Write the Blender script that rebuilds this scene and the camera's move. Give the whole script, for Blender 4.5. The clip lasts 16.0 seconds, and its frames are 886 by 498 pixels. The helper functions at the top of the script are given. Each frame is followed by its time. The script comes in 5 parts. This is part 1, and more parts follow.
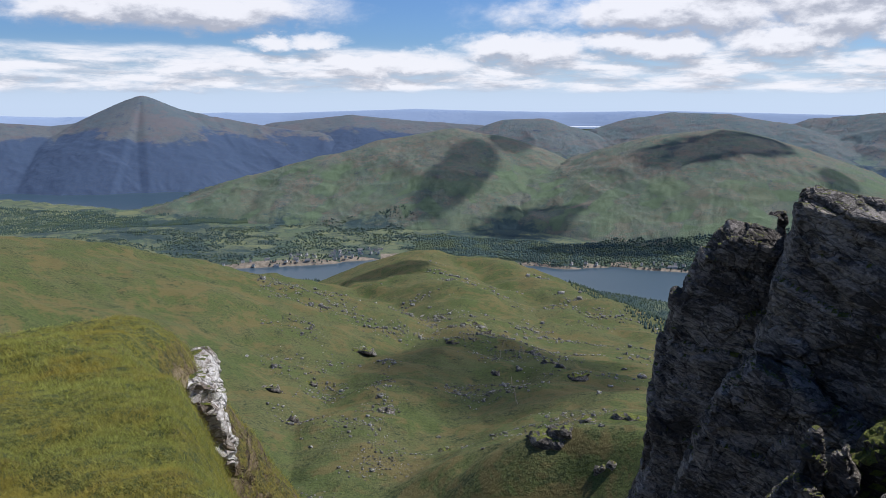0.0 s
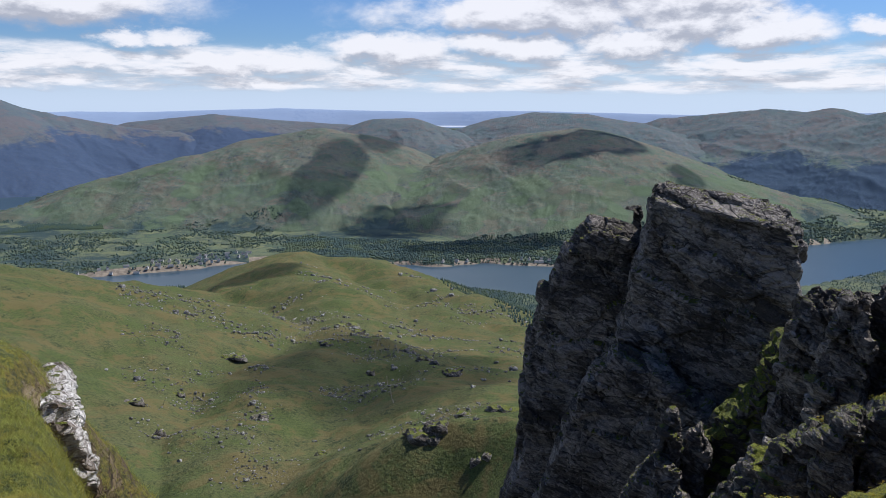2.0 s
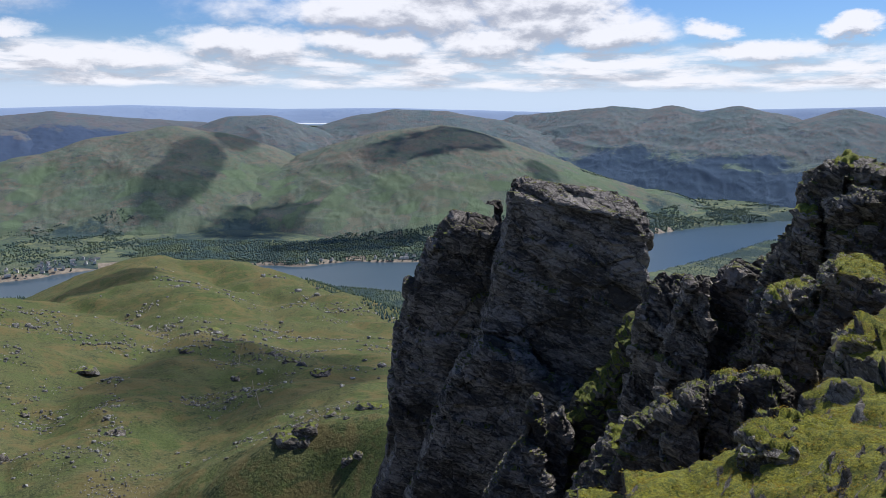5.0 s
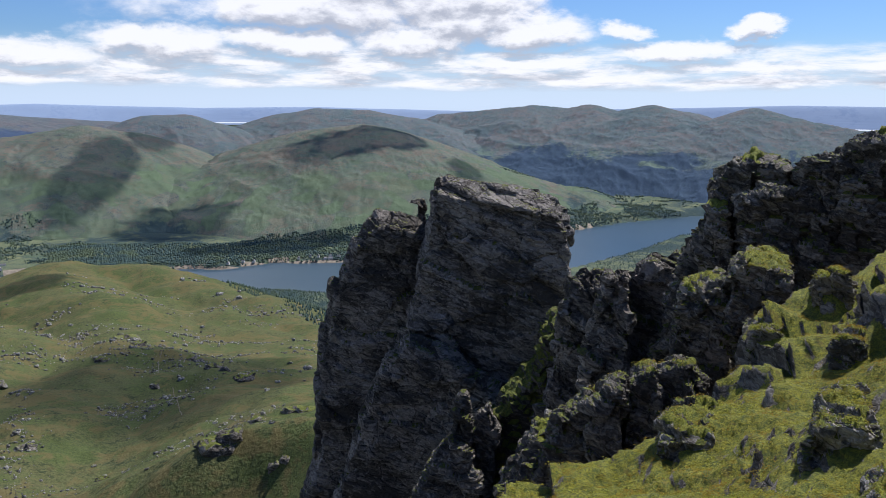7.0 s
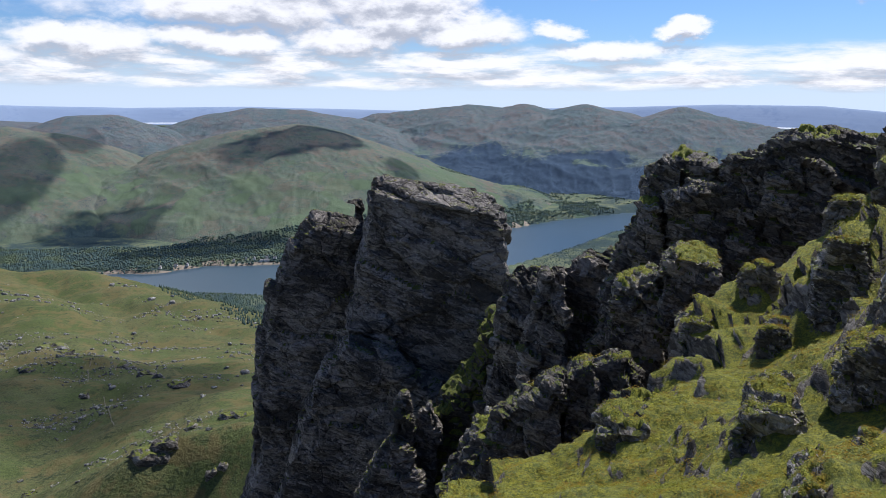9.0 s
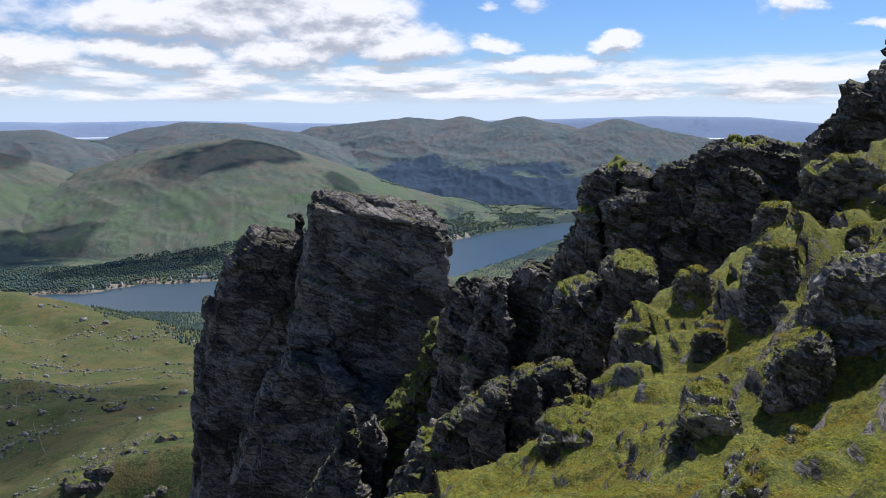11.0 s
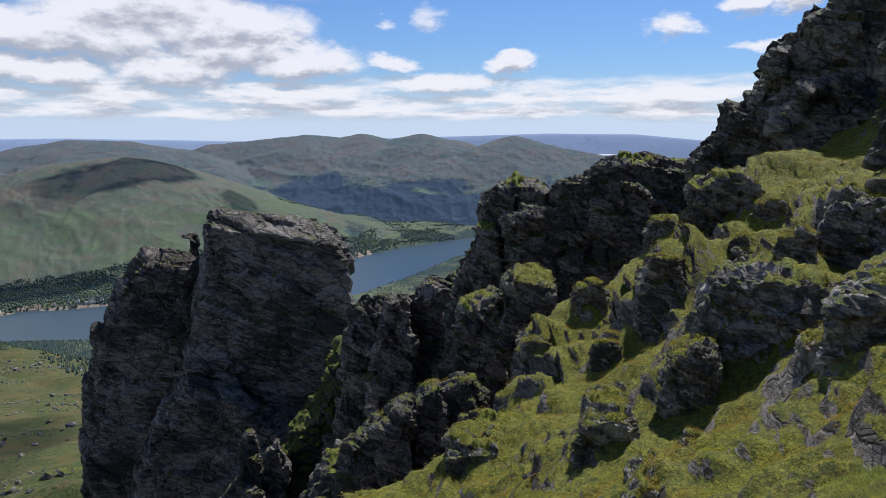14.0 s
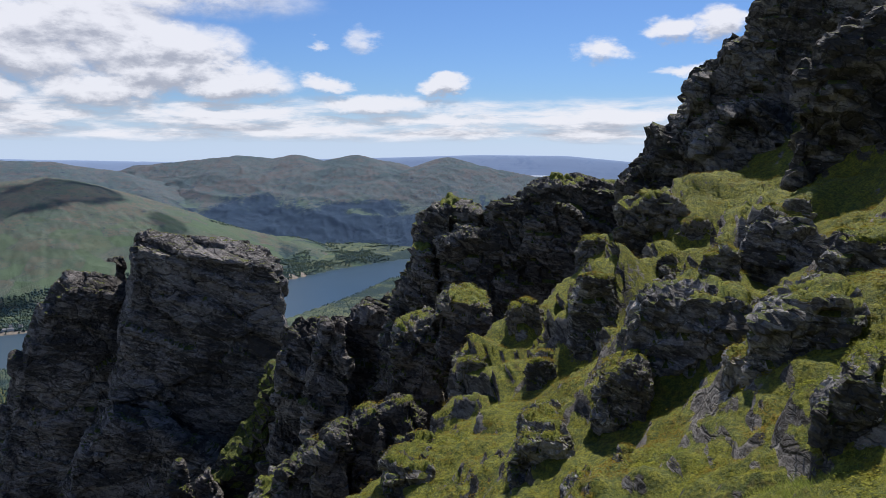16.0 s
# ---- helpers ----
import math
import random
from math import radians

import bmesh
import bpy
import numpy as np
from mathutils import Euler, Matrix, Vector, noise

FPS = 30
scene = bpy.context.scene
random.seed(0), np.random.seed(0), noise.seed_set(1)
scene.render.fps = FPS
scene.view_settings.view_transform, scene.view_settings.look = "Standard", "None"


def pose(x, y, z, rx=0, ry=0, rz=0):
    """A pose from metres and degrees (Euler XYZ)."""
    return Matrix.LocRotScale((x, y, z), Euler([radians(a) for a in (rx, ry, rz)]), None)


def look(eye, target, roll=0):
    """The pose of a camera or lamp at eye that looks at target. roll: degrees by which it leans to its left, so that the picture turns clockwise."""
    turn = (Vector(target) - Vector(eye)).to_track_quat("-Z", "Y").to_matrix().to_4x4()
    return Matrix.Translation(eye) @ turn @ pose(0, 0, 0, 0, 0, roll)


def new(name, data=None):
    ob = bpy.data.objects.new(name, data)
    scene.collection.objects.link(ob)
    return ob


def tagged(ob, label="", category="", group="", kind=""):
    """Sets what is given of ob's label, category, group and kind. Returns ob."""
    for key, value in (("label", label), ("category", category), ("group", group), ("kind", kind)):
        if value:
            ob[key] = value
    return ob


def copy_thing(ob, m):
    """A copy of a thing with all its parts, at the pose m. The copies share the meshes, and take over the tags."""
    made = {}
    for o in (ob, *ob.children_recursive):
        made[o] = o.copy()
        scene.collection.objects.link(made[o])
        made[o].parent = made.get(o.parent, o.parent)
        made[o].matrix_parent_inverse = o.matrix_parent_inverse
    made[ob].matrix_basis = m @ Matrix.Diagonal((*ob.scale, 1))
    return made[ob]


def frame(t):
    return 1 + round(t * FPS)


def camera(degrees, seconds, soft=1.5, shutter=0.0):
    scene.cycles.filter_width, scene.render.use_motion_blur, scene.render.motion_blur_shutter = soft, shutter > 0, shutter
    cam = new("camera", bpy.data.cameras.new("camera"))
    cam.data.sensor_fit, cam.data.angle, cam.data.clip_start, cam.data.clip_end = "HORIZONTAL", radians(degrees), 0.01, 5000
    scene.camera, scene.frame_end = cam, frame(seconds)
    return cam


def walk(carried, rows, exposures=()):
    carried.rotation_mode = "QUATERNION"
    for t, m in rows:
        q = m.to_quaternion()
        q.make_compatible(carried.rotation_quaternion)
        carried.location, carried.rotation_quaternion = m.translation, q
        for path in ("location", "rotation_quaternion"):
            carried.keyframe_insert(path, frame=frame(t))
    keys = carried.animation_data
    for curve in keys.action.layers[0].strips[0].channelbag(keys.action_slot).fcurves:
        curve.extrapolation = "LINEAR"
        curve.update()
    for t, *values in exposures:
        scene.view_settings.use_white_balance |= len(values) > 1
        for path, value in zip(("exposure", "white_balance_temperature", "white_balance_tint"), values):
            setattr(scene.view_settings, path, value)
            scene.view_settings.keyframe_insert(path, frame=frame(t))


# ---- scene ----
# Metres; the eye is the origin, y points ahead at the start, z up. Bearings are degrees to the right of y.
cam = camera(60.15, 16.0, 0.8)
PATH = [  # seconds, bearing, height of the line of sight, roll
    (0.0, 0.00, -11.00, 0.00),
    (0.5, 3.60, -11.00, 0.42),
    (1.0, 6.71, -11.00, 0.37),
    (1.5, 8.15, -11.01, -0.08),
    (2.0, 9.76, -11.01, -0.27),
    (2.5, 11.48, -11.05, -0.17),
    (3.0, 13.12, -11.05, -0.29),
    (3.5, 15.18, -11.07, -0.42),
    (4.0, 16.84, -11.11, -0.38),
    (6.5, 24.56, -11.18, -0.57),
    (7.0, 25.78, -11.19, -0.51),
    (7.5, 26.91, -11.21, -0.54),
    (8.0, 28.22, -11.21, -0.50),
    (8.5, 29.14, -11.19, -0.50),
    (9.0, 30.49, -11.19, -0.46),
    (11.5, 35.98, -9.95, -0.18),
    (12.0, 37.07, -9.64, -0.18),
    (12.5, 38.00, -9.20, -0.15),
    (13.0, 39.30, -9.03, -0.22),
    (13.5, 40.99, -8.99, -0.24),
    (14.0, 42.35, -8.94, -0.23),
    (14.5, 43.41, -8.66, -0.28),
    (15.0, 44.50, -8.14, -0.23),
    (15.5, 45.92, -7.74, -0.35),
    (16.0, 47.24, -7.35, -0.42),
]
walk(cam, [(t, pose(0, 0, 0, 90 + el, 0, -az) @ pose(0, 0, 0, 0, 0, -roll)) for t, az, el, roll in PATH], [(0.0, 0.0, 6260, 13), (3.5, 0.0, 6260, 13), (7.0, 0.12, 6260, 13), (9.0, 0.16, 6260, 13), (12.5, 0.02, 6260, 13), (16.0, -0.1, 6260, 13)])

# ---- light ----
SUN_AZ, SUN_EL = 68.0, 55.0
WATER = -380.0  # level of the sea loch


def toward(az, el=0.0, dist=1.0):
    a, e = radians(az), radians(el)
    return Vector((dist * math.sin(a), dist * math.cos(a), dist * math.tan(e)))


sun = new("sun", bpy.data.lights.new("sun", "SUN"))
sun.data.energy, sun.data.angle, sun.data.color = 5.0, radians(0.9), (1.0, 0.95, 0.87)
sun.matrix_world = look(toward(SUN_AZ, SUN_EL, 100), (0, 0, 0))
tagged(sun, kind="structure")


class Nodes:
    """Short forms for building a node tree."""

    def __init__(self, tree, clear=True):
        self.tree = tree
        if clear:
            tree.nodes.clear()

    def add(self, kind, **values):
        n = self.tree.nodes.new(kind)
        for key, v in values.items():
            if key in n.inputs:
                self.put(n.inputs[key], v)
            else:
                setattr(n, key, v)
        return n

    def put(self, socket, v):
        if isinstance(v, bpy.types.NodeSocket):
            self.tree.links.new(v, socket)
        elif isinstance(v, bpy.types.Node):
            self.tree.links.new(v.outputs[0], socket)
        else:
            socket.default_value = v

    def math(self, op, a, b=0.0, c=0.0, clamp=False):
        n = self.tree.nodes.new("ShaderNodeMath")
        n.operation, n.use_clamp = op, clamp
        for s, v in zip(n.inputs, (a, b, c)):
            self.put(s, v)
        return n.outputs[0]

    def vmath(self, op, a, b=(0, 0, 0)):
        n = self.tree.nodes.new("ShaderNodeVectorMath")
        n.operation = op
        self.put(n.inputs[0], a)
        self.put(n.inputs[1], b)
        return n.outputs[0]

    def noise(self, vector, scale, detail=4.0, rough=0.55, warp=0.0, out=0):
        n = self.add("ShaderNodeTexNoise", Vector=vector, Scale=scale, Detail=detail, Roughness=rough, Distortion=warp)
        return n.outputs[out]

    def step(self, value, lo, hi, a=0.0, b=1.0):
        n = self.tree.nodes.new("ShaderNodeMapRange")
        n.interpolation_type = "SMOOTHSTEP"
        for s, v in zip(n.inputs, (value, lo, hi, a, b)):
            self.put(s, v)
        return n.outputs[0]

    def mix(self, fac, a, b, blend="MIX"):
        n = self.tree.nodes.new("ShaderNodeMix")
        n.data_type, n.blend_type = "RGBA", blend
        for name, v in (("Factor_Float", fac), ("A_Color", a), ("B_Color", b)):
            s = next(q for q in n.inputs if q.identifier == name)
            if isinstance(v, tuple) and len(v) == 3:
                v = (*v, 1.0)
            self.put(s, v)
        return next(q for q in n.outputs if q.identifier == "Result_Color")


CLOUDS = [  # bearing, height, half width, half height (degrees), weight
    (-18.9, 6.4, 12.7, 1.7, 1),
    (-12.4, 4.1, 1.9, 0.7, 0.8),
    (-9.1, 4.3, 2.3, 0.8, 0.8),
    (-15.8, 2.6, 5.5, 0.7, 0.75),
    (-22.2, 1.0, 6.8, 0.5, 0.6),
    (-3.0, 2.5, 6.8, 1.1, 0.95),
    (6.0, 3.7, 5.5, 1.4, 1),
    (16.9, 6.1, 14.0, 1.5, 1),
    (14.4, 3.8, 6.3, 1.1, 1),
    (23.3, 4.1, 4.7, 1.3, 1),
    (31.9, 4.8, 4.9, 1.4, 1.1),
    (38.2, 4.7, 1.9, 0.8, 1),
    (42.5, 3.4, 5.5, 0.8, 0.8),
    (47.4, 4.7, 1.9, 0.8, 1.1),
    (58.6, 7.0, 1.9, 0.9, 0.85),
    (63.4, 8.6, 1.8, 1.0, 0.9),
    (66.6, 8.7, 2.1, 1.1, 0.9),
    (41.4, 7.8, 1.4, 1.0, 0.6),
    (37.8, 7.5, 1.1, 0.4, 0.6),
    (64.1, 5.6, 2.1, 0.4, 0.6),
    (21.5, 7.4, 7.6, 3.4, 1.1),
    (27.4, 6.5, 5.5, 2.6, 1.15),
]


def build_world():
    world = bpy.data.worlds.new("sky")
    scene.world = world
    world.use_nodes = True
    n = Nodes(world.node_tree)
    sky = n.add("ShaderNodeTexSky", sky_type="NISHITA", sun_disc=False, sun_elevation=radians(SUN_EL), sun_rotation=radians(SUN_AZ))
    sky.altitude, sky.air_density, sky.dust_density, sky.ozone_density = 850, 1.0, 0.8, 1.5
    d = n.add("ShaderNodeTexCoord").outputs["Generated"]
    sep = n.add("ShaderNodeSeparateXYZ", Vector=d)
    x, y, z = sep.outputs
    az = n.math("MULTIPLY", n.math("ARCTAN2", x, y), 57.2958)
    el = n.math("MULTIPLY", n.math("ARCSINE", z), 57.2958)

    def field(up):
        """How much cloud stands in a direction: heaped clouds, and a streaky low band all round."""
        e = n.math("ADD", el, up)
        p = n.add("ShaderNodeCombineXYZ", X=az, Y=n.math("MULTIPLY", e, 2.0), Z=0.0).outputs[0]
        ragged = n.vmath("SCALE", n.vmath("SUBTRACT", n.noise(p, 0.28, 6, 0.62, 0.0, 1), (0.5, 0.5, 0.5)))
        ragged.node.inputs["Scale"].default_value = 5.0
        loose = n.vmath("ADD", p, ragged)
        flat = n.add("ShaderNodeCombineXYZ", X=n.math("MULTIPLY", az, 0.6), Y=n.math("MULTIPLY", e, 3.4), Z=7.0).outputs[0]
        billow = n.math("ADD", n.math("MULTIPLY", n.noise(p, 0.13, 8, 0.6, 0.25), 0.75), n.math("MULTIPLY", n.noise(p, 0.55, 6, 0.6, 0.15), 0.35))
        heap = None
        for a, h, wide, high, weight in CLOUDS:
            away = n.add("ShaderNodeVectorMath", operation="LENGTH")
            n.put(away.inputs[0], n.vmath("DIVIDE", n.vmath("SUBTRACT", loose, (a, 2.0 * h, 0.0)), (wide * 1.15, 2.3 * high, 50.0)))
            b = n.step(away.outputs["Value"], 1.4, 0.2, 0.0, weight)
            heap = b if heap is None else n.math("MAXIMUM", heap, b)
        upper = n.math("MULTIPLY", n.math("MULTIPLY", n.step(e, 7.5, 10.0), n.step(e, 24.0, 14.0)), n.step(az, 46.0, 28.0))
        heap = n.math("MAXIMUM", heap, n.math("MULTIPLY", upper, 0.75))
        low = n.math("MULTIPLY", n.step(e, 0.0, 1.1), n.step(e, 4.8, 2.6))
        low = n.math("MULTIPLY", low, n.math("SUBTRACT", n.math("MULTIPLY", n.noise(flat, 0.3, 7, 0.62, 0.2), 1.5), 0.3))
        heap = n.math("MULTIPLY", heap, n.math("SUBTRACT", n.math("MULTIPLY", billow, 1.7), 0.24))
        return n.math("MAXIMUM", heap, low)

    here, above = field(0.0), field(0.9)
    mask = n.step(here, 0.14, 0.58)
    lit = n.step(n.math("SUBTRACT", n.math("MULTIPLY", here, 0.9), n.math("MULTIPLY", above, 1.0)), -0.34, 0.1)
    cloud = n.mix(lit, (4.6, 4.8, 5.4), (9.3, 9.3, 9.5))
    haze = n.math("MULTIPLY", n.step(el, 4.5, -0.5), 0.82)
    clear = n.mix(haze, n.vmath("MULTIPLY", sky.outputs[0], (0.5, 0.71, 1.02)), (6.5, 7.8, 9.6))
    colour = n.mix(n.math("MULTIPLY", mask, 0.93), clear, cloud)
    bg = n.add("ShaderNodeBackground", Color=colour, Strength=0.1)
    n.add("ShaderNodeOutputWorld", Surface=bg)


build_world()

# ---- numpy noise ----


def hashed(ix, iy, iz, seed):
    h = (ix.astype(np.int64) * 374761393 + iy.astype(np.int64) * 668265263 + iz.astype(np.int64) * 2147483647 + seed * 974711) & 0x7FFFFFFF
    h = ((h ^ (h >> 13)) * 1274126177) & 0x7FFFFFFF
    h = ((h ^ (h >> 16)) * 668265263) & 0x7FFFFFFF
    return ((h ^ (h >> 15)) & 0xFFFFF) / 1048575.0


def value_noise(p, seed=0):
    i = np.floor(p)
    f = p - i
    f = f * f * f * (f * (f * 6 - 15) + 10)
    out = 0.0
    for dx in (0, 1):
        wx = f[:, 0] if dx else 1 - f[:, 0]
        for dy in (0, 1):
            wy = f[:, 1] if dy else 1 - f[:, 1]
            for dz in (0, 1):
                wz = f[:, 2] if dz else 1 - f[:, 2]
                out = out + wx * wy * wz * hashed(i[:, 0] + dx, i[:, 1] + dy, i[:, 2] + dz, seed)
    return out * 2 - 1


def fbm(p, octaves=5, seed=0, gain=0.5, ridged=False):
    total, amp = 0.0, 1.0
    q = p @ np.array([[0.8, 0.6, 0.0], [-0.6, 0.8, 0.0], [0.0, 0.0, 1.0]]) + 0.37 * seed
    for k in range(octaves):
        v = value_noise(q, seed + 17 * k)
        total = total + amp * ((1 - 2 * np.abs(v)) if ridged else v)
        amp *= gain
        q = q @ np.array([[1.6, 1.2, 0.0], [-1.2, 1.6, 0.0], [0.0, 0.0, 2.03]]) + 5.3
    return total


def cells(p, seed=0):
    """Blocky noise: a random value for the nearest cell, the gap between the two nearest, and a tilted plane across the cell."""
    i = np.floor(p)
    best = np.full(len(p), 9.0)
    second = best.copy()
    ids, mid = i.copy(), i.copy()
    for dx in (-1, 0, 1):
        for dy in (-1, 0, 1):
            for dz in (-1, 0, 1):
                a, b, c = i[:, 0] + dx, i[:, 1] + dy, i[:, 2] + dz
                q = np.stack([a + hashed(a, b, c, seed), b + hashed(a, b, c, seed + 1), c + hashed(a, b, c, seed + 2)], 1)
                d = ((q - p) ** 2).sum(1)
                near = d < best
                second = np.where(near, best, np.minimum(second, d))
                best = np.where(near, d, best)
                mid[near] = q[near]
                ids[near] = np.stack([a, b, c], 1)[near]
    a, b, c = ids.T
    lean = np.stack([hashed(a, b, c, seed + k) for k in (4, 5, 6)], 1) * 2 - 1
    return hashed(a, b, c, seed + 3) * 2 - 1, np.sqrt(second) - np.sqrt(best), ((p - mid) * lean).sum(1)


def smooth(x, lo, hi):
    t = np.clip((x - lo) / (hi - lo), 0, 1)
    return t * t * (3 - 2 * t)


# ---- materials ----


def material(name):
    m = bpy.data.materials.new(name)
    m.use_nodes = True
    n = Nodes(m.node_tree)
    bsdf = n.add("ShaderNodeBsdfPrincipled")
    out = n.add("ShaderNodeOutputMaterial", Surface=bsdf)
    pos = n.add("ShaderNodeNewGeometry").outputs["Position"]
    return m, n, bsdf, pos


def bump(n, bsdf, height, strength, distance):
    b = n.add("ShaderNodeBump", Height=height, Strength=strength, Distance=distance)
    n.put(bsdf.inputs["Normal"], b)


def hill_material(name, grass, heather, dark, scale=1.0, relief=4.0, specks=0.3, bracken=None, forest=None, forest_top=None, field=None, field_top=None, hedges=0.5):
    """Rough hill pasture: grass, heather and bracken in patches; fields with hedges and woods on the lower slopes where given."""
    m, n, bsdf, pos = material(name)
    big = n.noise(pos, 0.006 * scale, 6, 0.6, 0.4)
    mid = n.noise(pos, 0.03 * scale, 6, 0.68, 0.3)
    fine = n.noise(pos, 0.22 * scale, 5, 0.72)
    c = n.mix(n.step(n.math("ADD", n.math("MULTIPLY", big, 0.6), n.math("MULTIPLY", mid, 0.4)), 0.42, 0.58), grass, heather)
    c = n.mix(n.step(n.math("ADD", n.math("MULTIPLY", mid, 0.55), n.math("MULTIPLY", fine, 0.45)), 0.51, 0.62), c, dark)
    speck = n.noise(pos, 0.5 * scale, 3, 0.75)
    c = n.mix(n.math("MULTIPLY", n.step(n.math("ADD", n.math("MULTIPLY", speck, 0.6), n.math("MULTIPLY", fine, 0.4)), 0.47, 0.56), specks), c, dark)
    if bracken:
        flat = n.vmath("MULTIPLY", pos, (1.0, 1.0, 2.2))
        patch = n.math("ADD", n.math("MULTIPLY", n.noise(flat, 0.009 * scale, 5, 0.6, 0.8), 0.6), n.math("MULTIPLY", n.noise(flat, 0.05 * scale, 4, 0.65, 0.5), 0.4))
        c = n.mix(n.math("MULTIPLY", n.step(patch, 0.49, 0.57), 0.75), c, bracken)
    z = n.add("ShaderNodeSeparateXYZ", Vector=pos).outputs[2]
    wide = n.noise(pos, 0.0042, 6, 0.62, 0.6)
    if field:
        low = n.step(n.math("ADD", z, n.math("MULTIPLY", n.math("SUBTRACT", wide, 0.5), 200.0)), field_top, field_top - 40.0)
        stir = n.vmath("ADD", n.vmath("MULTIPLY", pos, (1.0, 1.0, 0.4)), n.vmath("MULTIPLY", n.noise(pos, 0.012, 4, 0.6, 0.0, 1), (60.0, 60.0, 60.0)))
        plot = n.add("ShaderNodeTexVoronoi", Vector=stir, Scale=0.016)
        hedge = n.add("ShaderNodeTexVoronoi", Vector=stir, Scale=0.016, feature="DISTANCE_TO_EDGE").outputs["Distance"]
        tint = n.add("ShaderNodeSeparateColor", Color=plot.outputs["Color"]).outputs[0]
        crop = n.mix(tint, c, field)
        crop = n.mix(n.step(hedge, 0.08, 0.03, 0.0, hedges), crop, forest)
        c = n.mix(low, c, crop)
    if forest:
        edge = n.math("ADD", z, n.math("MULTIPLY", n.math("SUBTRACT", n.math("ADD", n.math("MULTIPLY", wide, 0.75), n.math("MULTIPLY", mid, 0.25)), 0.5), 420.0))
        f = n.step(edge, forest_top + 14.0, forest_top - 26.0)
        c = n.mix(n.math("MULTIPLY", f, n.step(fine, 0.3, 0.55, 0.7, 1.0)), c, forest)
    n.put(bsdf.inputs["Base Color"], c)
    bsdf.inputs["Roughness"].default_value = 0.95
    bsdf.inputs["Specular IOR Level"].default_value = 0.1
    bump(n, bsdf, n.math("ADD", fine, mid), 0.8, relief)
    return m


def rock_material(name, dark=(0.03, 0.027, 0.023), light=(0.15, 0.138, 0.12), moss=(0.13, 0.16, 0.022), level=0.62, size=1.0, lichen=(0.36, 0.35, 0.32), beds=(0.3, -0.17, 0.94), flecks=0.6):
    """Fractured schist: thin beds, blocks split by joints, crisp flecks of pale lichen; turf and moss lie where it is flat enough."""
    m, n, bsdf, pos = material(name)
    up = Vector(beds).normalized()
    side = up.orthogonal().normalized()
    axes = [n.vmath("DOT_PRODUCT", pos, tuple(v)).node.outputs["Value"] for v in (side, up.cross(side), up)]
    q = n.add("ShaderNodeCombineXYZ", X=axes[0], Y=axes[1], Z=axes[2]).outputs[0]
    stir = n.vmath("SUBTRACT", n.noise(q, 0.7 / size, 3, 0.6, 0.0, 1), (0.5, 0.5, 0.5))
    w = n.vmath("ADD", q, n.vmath("MULTIPLY", stir, (1.3 * size, 1.3 * size, 0.8 * size)))
    block = n.add("ShaderNodeTexVoronoi", Vector=n.vmath("MULTIPLY", w, (0.7, 0.7, 1.5)), Scale=0.5 / size)
    chip = n.add("ShaderNodeTexVoronoi", Vector=n.vmath("MULTIPLY", w, (0.7, 0.7, 2.6)), Scale=1.7 / size)
    joint = n.add("ShaderNodeTexVoronoi", Vector=n.vmath("MULTIPLY", w, (0.7, 0.7, 1.5)), Scale=0.5 / size, feature="DISTANCE_TO_EDGE").outputs["Distance"]
    split = n.add("ShaderNodeTexVoronoi", Vector=n.vmath("MULTIPLY", w, (0.7, 0.7, 2.6)), Scale=1.7 / size, feature="DISTANCE_TO_EDGE").outputs["Distance"]
    big = n.noise(q, 0.16 / size, 5, 0.65, 0.5)
    thin = n.noise(n.vmath("MULTIPLY", w, (0.55, 0.55, 3.2)), 1.5 / size, 6, 0.7, 0.3)
    fine = n.noise(pos, 4.0 / size, 5, 0.75)
    shade = [n.add("ShaderNodeSeparateColor", Color=v.outputs["Color"]).outputs[0] for v in (block, chip)]
    tone = n.math("ADD", n.math("MULTIPLY", big, 0.45), n.math("ADD", n.math("MULTIPLY", thin, 0.3), n.math("MULTIPLY", fine, 0.25)))
    tone = n.math("ADD", tone, n.math("ADD", n.math("MULTIPLY", n.math("SUBTRACT", shade[0], 0.5), 0.1), n.math("MULTIPLY", n.math("SUBTRACT", shade[1], 0.5), 0.1)))
    c = n.mix(n.step(tone, 0.43, 0.61), dark, light)
    deep = tuple(k * 0.35 for k in dark)
    c = n.mix(n.step(split, 0.03, 0.0, 0.0, 0.4), c, deep)
    c = n.mix(n.step(joint, 0.022, 0.0, 0.0, 0.6), c, deep)
    speck = n.math("ADD", n.math("MULTIPLY", n.noise(n.vmath("MULTIPLY", w, (0.8, 0.8, 1.8)), 3.0 / size, 4, 0.7), 0.7), n.math("MULTIPLY", big, 0.3))
    c = n.mix(n.math("MULTIPLY", n.step(speck, 0.57, 0.62), flecks), c, lichen)
    nz = n.add("ShaderNodeSeparateXYZ", Vector=n.add("ShaderNodeNewGeometry").outputs["Normal"]).outputs[2]
    turf = n.noise(pos, 0.7 / size, 6, 0.7)
    sward = n.noise(pos, 2.2 / size, 6, 0.75)
    green = n.mix(n.step(sward, 0.38, 0.6), (moss[0] * 0.5, moss[1] * 0.55, moss[2] * 0.8), (moss[0] * 1.3, moss[1] * 1.15, moss[2]))
    green = n.mix(n.math("MULTIPLY", n.step(n.noise(pos, 0.9 / size, 5, 0.65, 0.6), 0.55, 0.66), 0.6), green, (0.16, 0.105, 0.03))
    sprig = n.noise(pos, 7.0 / size, 4, 0.8)
